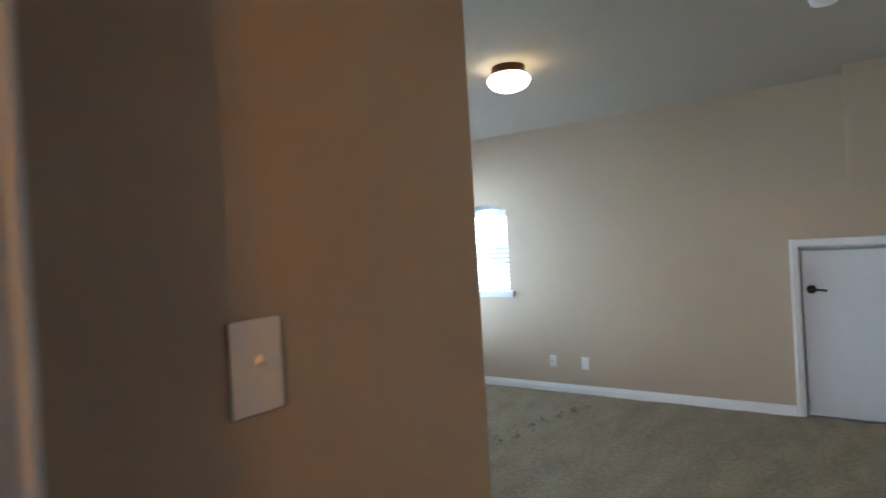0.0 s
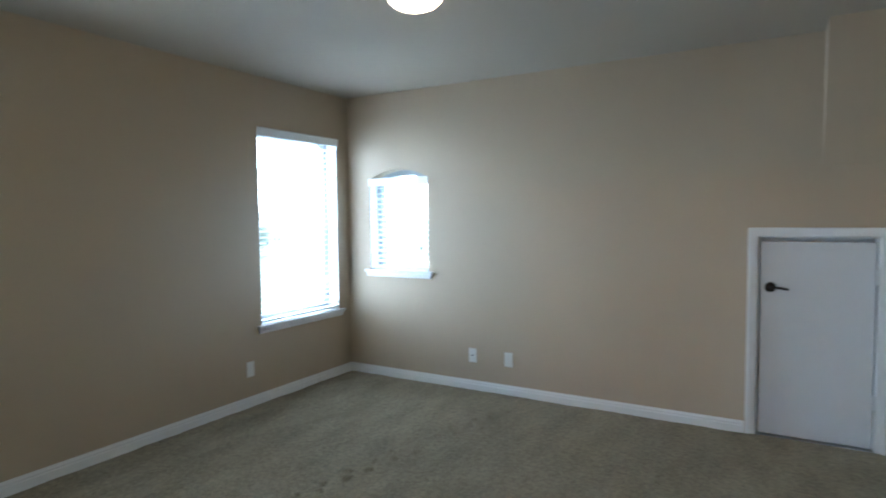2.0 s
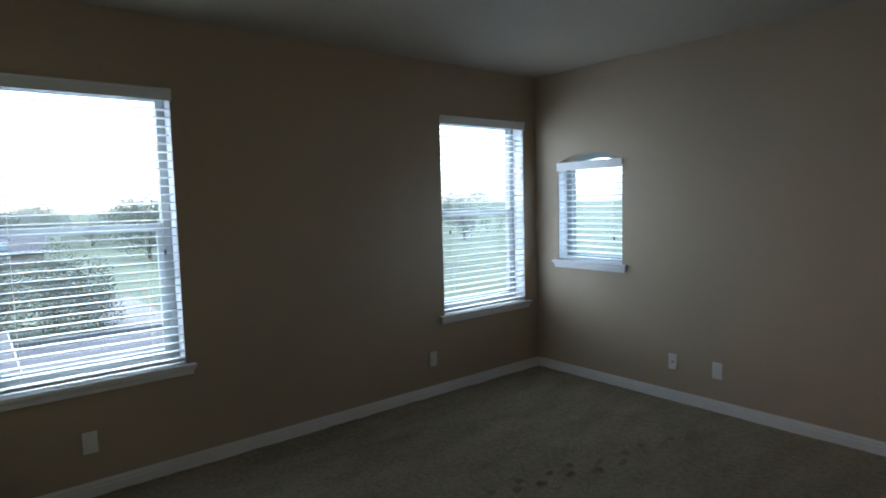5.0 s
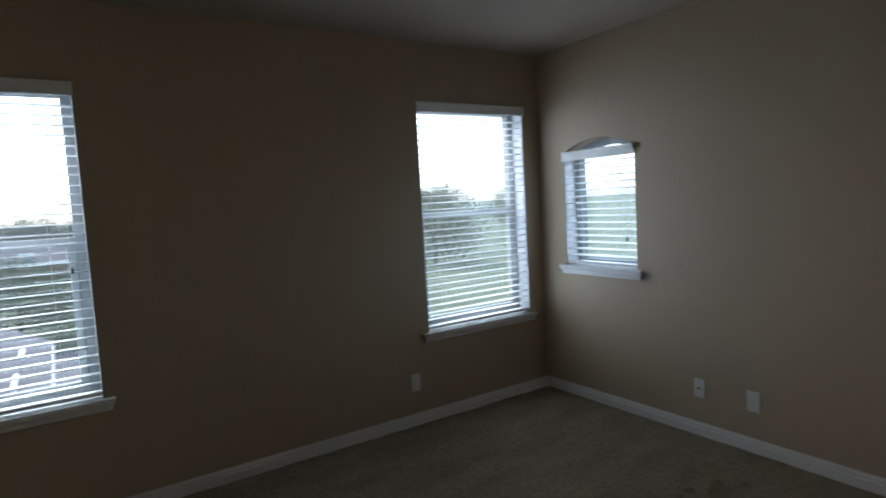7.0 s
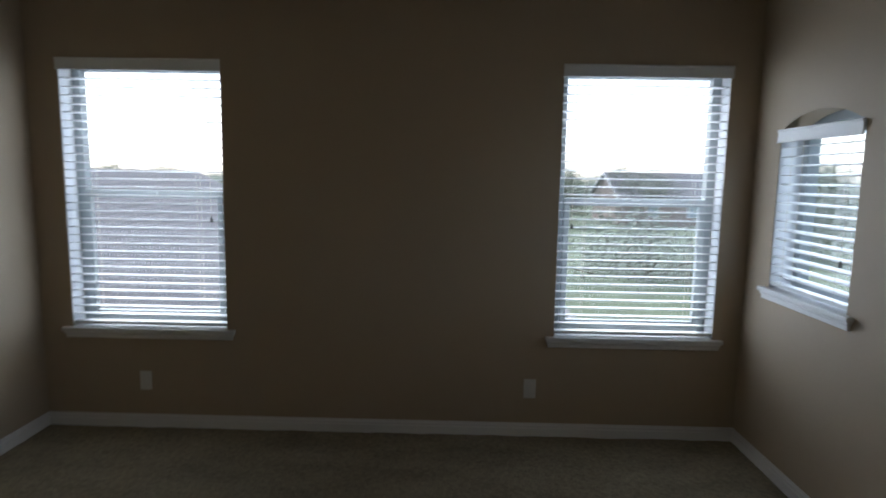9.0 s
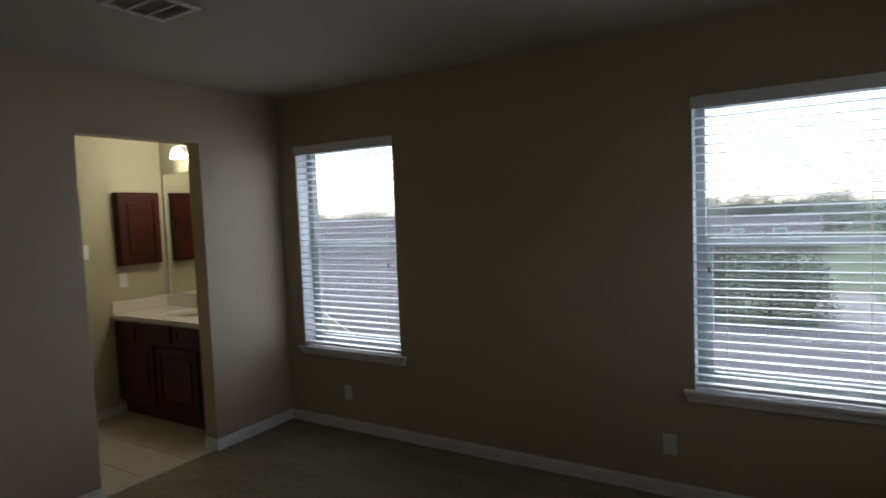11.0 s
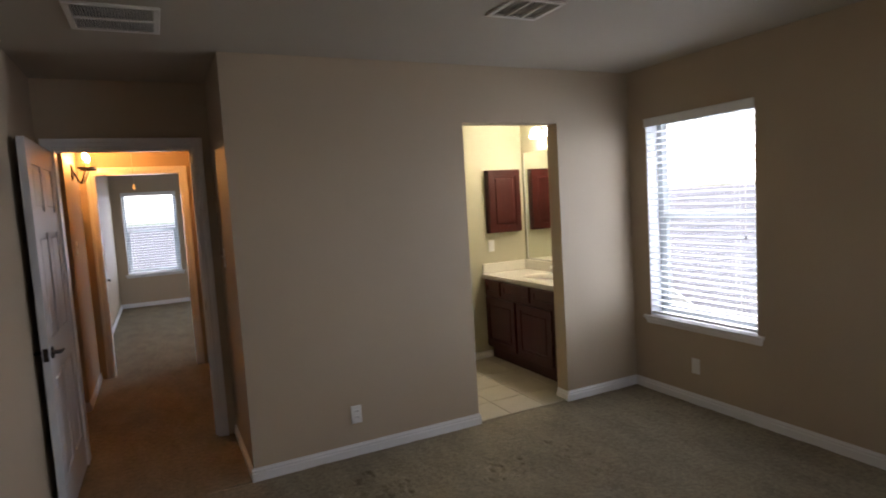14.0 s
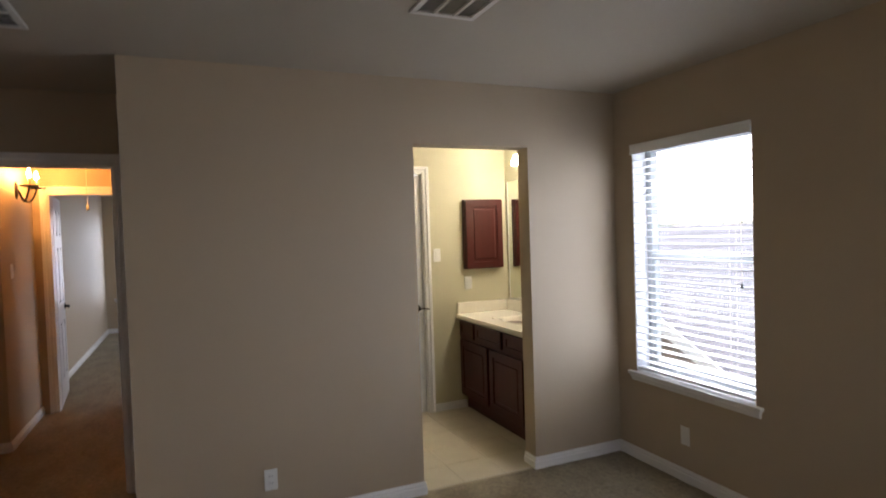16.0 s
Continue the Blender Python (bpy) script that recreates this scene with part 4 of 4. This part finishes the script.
# ---- outside ----
GROUND = -3.1
solid("ground", box(bmesh.new(), -900, 900, -900, 900, GROUND - 1, GROUND), GRASS, "wide green lawn and open ground to the horizon", "lawn")
solid("road", box(bmesh.new(), -24, -9.2, 1.6, 7.2, GROUND, GROUND + 0.02), ASPHALT, "grey asphalt turning circle of the street", "road")
solid("road_main", box(bmesh.new(), -24, -17, -120, 1.35, GROUND, GROUND + 0.02), ASPHALT, "grey asphalt street", "road")
solid("kerb", box(bmesh.new(), -24, -9.2, 7.2, 7.45, GROUND, GROUND + 0.14, 0.02), CONCRETE, "pale concrete kerb along the street", "kerb")
solid("kerb", box(bmesh.new(), -24.25, -24, -60, 7.45, GROUND, GROUND + 0.14, 0.02), CONCRETE, "pale concrete kerb along the street", "kerb")
solid("pavement", box(bmesh.new(), -34, -24.25, 5.2, 7.6, GROUND, GROUND + 0.04), CONCRETE, "pale concrete driveway", "driveway")


def house(x0, x1, y0, y1, eave, ridge, label, along="x"):
    """A gabled house with shingled courses, white fascia boards and windows."""
    ob = thing("house", pose((x0 + x1) / 2, (y0 + y1) / 2, GROUND, 0, 0, 0 if along == "x" else 90), label, "house")
    lx, ly = ((x1 - x0) / 2, (y1 - y0) / 2) if along == "x" else ((y1 - y0) / 2, (x1 - x0) / 2)
    e, r, o = eave - GROUND, ridge - GROUND, 0.45
    w = bmesh.new()
    box(w, -lx, lx, -ly, ly, 0, e)
    for s in (-1, 1):
        t = [w.verts.new(c) for c in ((s * lx, -ly, e), (s * lx, ly, e), (s * lx, 0, r - 0.05))]
        w.faces.new(t)
    body = part("wall", w, SIDING, ob)
    roof = bmesh.new()
    slope = (r - e) / ly
    courses = max(int(math.hypot(ly + o, (ly + o) * slope) / 0.16), 8)
    for s in (-1, 1):
        for k in range(courses):
            f0, f1 = k / courses, (k + 1.15) / courses
            ya, yb = s * (ly + o) * (1 - f0), s * (ly + o) * max(1 - f1, 0)
            za, zb = r - abs(ya) * slope + 0.033, r - abs(yb) * slope + 0.025
            q = [roof.verts.new(c) for c in ((-lx - o, ya, za), (lx + o, ya, za), (lx + o, yb, zb), (-lx - o, yb, zb), (-lx - o, ya, za - 0.012), (lx + o, ya, za - 0.012))]
            roof.faces.new(q[:4])
            roof.faces.new((q[0], q[4], q[5], q[1]))
    rf = part("roof", roof, SHINGLE, ob, "grey asphalt shingle roof in courses")
    for s in (-1, 1):
        part("fascia", box(bmesh.new(), -lx - o, lx + o, s * (ly + o) - 0.02, s * (ly + o) + 0.02, e - o * slope - 0.16, e - o * slope + 0.03), OFFWHITE, rf, "white fascia board")
        for g in (-1, 1):
            f = bmesh.new()
            q = [f.verts.new((g * (lx + o) + dx, s * (ly + o) * u, r - (ly + o) * u * slope + dz)) for dx in (-0.02, 0.02) for u, dz in ((0, 0.02), (1, 0.02), (1, -0.16), (0, -0.16))]
            f.faces.new(q[:4])
            f.faces.new(q[4:][::-1])
            for i in range(4):
                f.faces.new((q[i], q[(i + 1) % 4], q[4 + (i + 1) % 4], q[4 + i]))
            part("rake_board", f, OFFWHITE, rf, "white rake board")
    for s in (-1, 1):
        for x in (-lx * 0.55, 0.0, lx * 0.55):
            win = part("window", box(bmesh.new(), x - 0.5, x + 0.5, s * ly - 0.03, s * ly + 0.03, 0.9, 2.2, 0.01), TRIM, ob, "white framed window")
            part("pane", box(bmesh.new(), x - 0.43, x + 0.43, s * ly - 0.036, s * ly + 0.036, 0.97, 2.13), VINYL, win)
    return ob


house(-15.5, -6.6, -8.4, 1.3, -1.0, 1.5, "tan neighbour house with grey shingle gable roof close by")
house(-92.0, -78.0, -26.0, 2.0, -1.2, 1.1, "tan house with grey shingle roof across the street", "y")
house(-72.0, -58.0, -6.0, 6.0, -1.6, 0.0, "tan house with grey shingle roof far down the street", "y")
house(-70.0, -58.0, 20.0, 34.0, -0.2, 2.2, "tan house with grey shingle roof beyond the lawn", "y")
house(-9.0, 7.0, -24.0, -15.0, -0.6, 1.3, "tan house with grey shingle roof behind", "x")
house(-14.0, 6.0, 34.0, 46.0, -0.2, 2.2, "tan house with grey shingle roof to the north", "x")


def tree(x, y, h, wide, seed, low=0.35, leaves=7000):
    """A broadleaf tree: tapered trunk, limbs, and a crown of small leaf clumps with gaps."""
    rng = random.Random(seed)
    ob = thing("tree", pose(x, y, GROUND), "leafy green broadleaf tree on the lawn", "tree", "trees outside")
    t = bmesh.new()
    tube(t, [(0, 0, -0.1), (0.05, 0.02, h * 0.25), (0.0, 0.08, h * 0.5), (0.06, 0.0, h * 0.8)], 0.03 * h, 9, 0.25)
    tips = []
    for k in range(9):
        a, z = k * 2.4 + rng.uniform(-0.3, 0.3), h * (low + 0.45 * rng.random())
        r = wide * rng.uniform(0.3, 0.5)
        tip = (math.cos(a) * r, math.sin(a) * r, z + h * rng.uniform(0.08, 0.25))
        tube(t, [(0.02, 0.03, z * 0.85), (tip[0] * 0.5, tip[1] * 0.5, (z + tip[2]) / 2), tip], 0.012 * h, 6, 0.3)
        tips.append(tip)
    part("trunk", t, BARK, ob)
    verts, faces = [], []
    blobs = [(Vector(p), wide * rng.uniform(0.14, 0.24)) for p in tips] + [(Vector((rng.uniform(-0.28, 0.28) * wide, rng.uniform(-0.28, 0.28) * wide, h * rng.uniform(low + 0.1, 0.92))), wide * rng.uniform(0.12, 0.22)) for _ in range(14)]
    for i in range(leaves):
        c, r = rng.choice(blobs)
        d = Vector((rng.gauss(0, 1), rng.gauss(0, 1), rng.gauss(0, 0.8))).normalized() * r * rng.uniform(0.55, 1.12)
        p = c + d
        u = Vector((rng.gauss(0, 1), rng.gauss(0, 1), rng.gauss(0, 1))).normalized()
        v = u.orthogonal().normalized()
        s = 0.016 * h * rng.uniform(0.6, 1.4)
        k = len(verts)
        verts += [p - u * s, p + v * s * 0.5, p + u * s, p - v * s * 0.5]
        faces.append((k, k + 1, k + 2, k + 3))
    me = bpy.data.meshes.new("crown")
    me.from_pydata(verts, [], faces)
    me.materials.append(LEAF)
    piece("crown", me, ob)
    return ob


tree(-26.5, 3.6, 2.9, 4.6, 1, 0.03, 14000)
tree(-27.5, 0.6, 3.0, 5.0, 2, 0.03, 14000)
tree(-35.0, 24.5, 5.3, 7.0, 3, 0.12)
tree(-45.0, 28.5, 5.5, 7.5, 4, 0.12)
tree(-58.0, 14.0, 5.6, 7.0, 5, 0.15)
base_tree = tree(-60.0, 22.0, 5.6, 7.5, 6, 0.15)
base_tree2 = tree(-58.0, 40.0, 5.8, 8.0, 7, 0.15)
rng = random.Random(11)
for k in range(46):
    a = radians(60 + k * 2.2 + rng.uniform(-1.5, 1.5))
    d = rng.uniform(70, 110)
    copy_thing(base_tree if k % 2 else base_tree2, pose(-d * math.sin(a), d * math.cos(a) + 6, GROUND - rng.uniform(0.0, 1.2), 0, 0, rng.uniform(0, 360)))
for k in range(16):
    a = radians(-40 + k * 18 + rng.uniform(-4, 4))
    d = rng.uniform(45, 80)
    if not 60 < math.degrees(a) < 250:
        copy_thing(base_tree, pose(-d * math.sin(a), d * math.cos(a), GROUND, 0, 0, rng.uniform(0, 360)))
copy_thing(base_tree, pose(-27.0, 12.5, GROUND - 2.6, 0, 0, 80))

# ---- bathroom tiles ----
t = bmesh.new()
box(t, -0.150, 0.150, -0.150, 0.150, -0.006, 0.0, 0.0022)
tile = mesh_of("tile", t, TILE)
for i in range(7):
    for j in range(5):
        x, y = BATH_WEST + 0.10 + 0.3045 * i, 0.875 - 0.3045 * j
        if BATH_WEST - 0.05 < x < BATH_EAST - 0.02 and y > BATH_BACK - 0.02:
            piece("tile", tile, bath_floor, pose(x, y, FLOOR + 0.0075, rng.uniform(-0.05, 0.05), rng.uniform(-0.05, 0.05), 0))
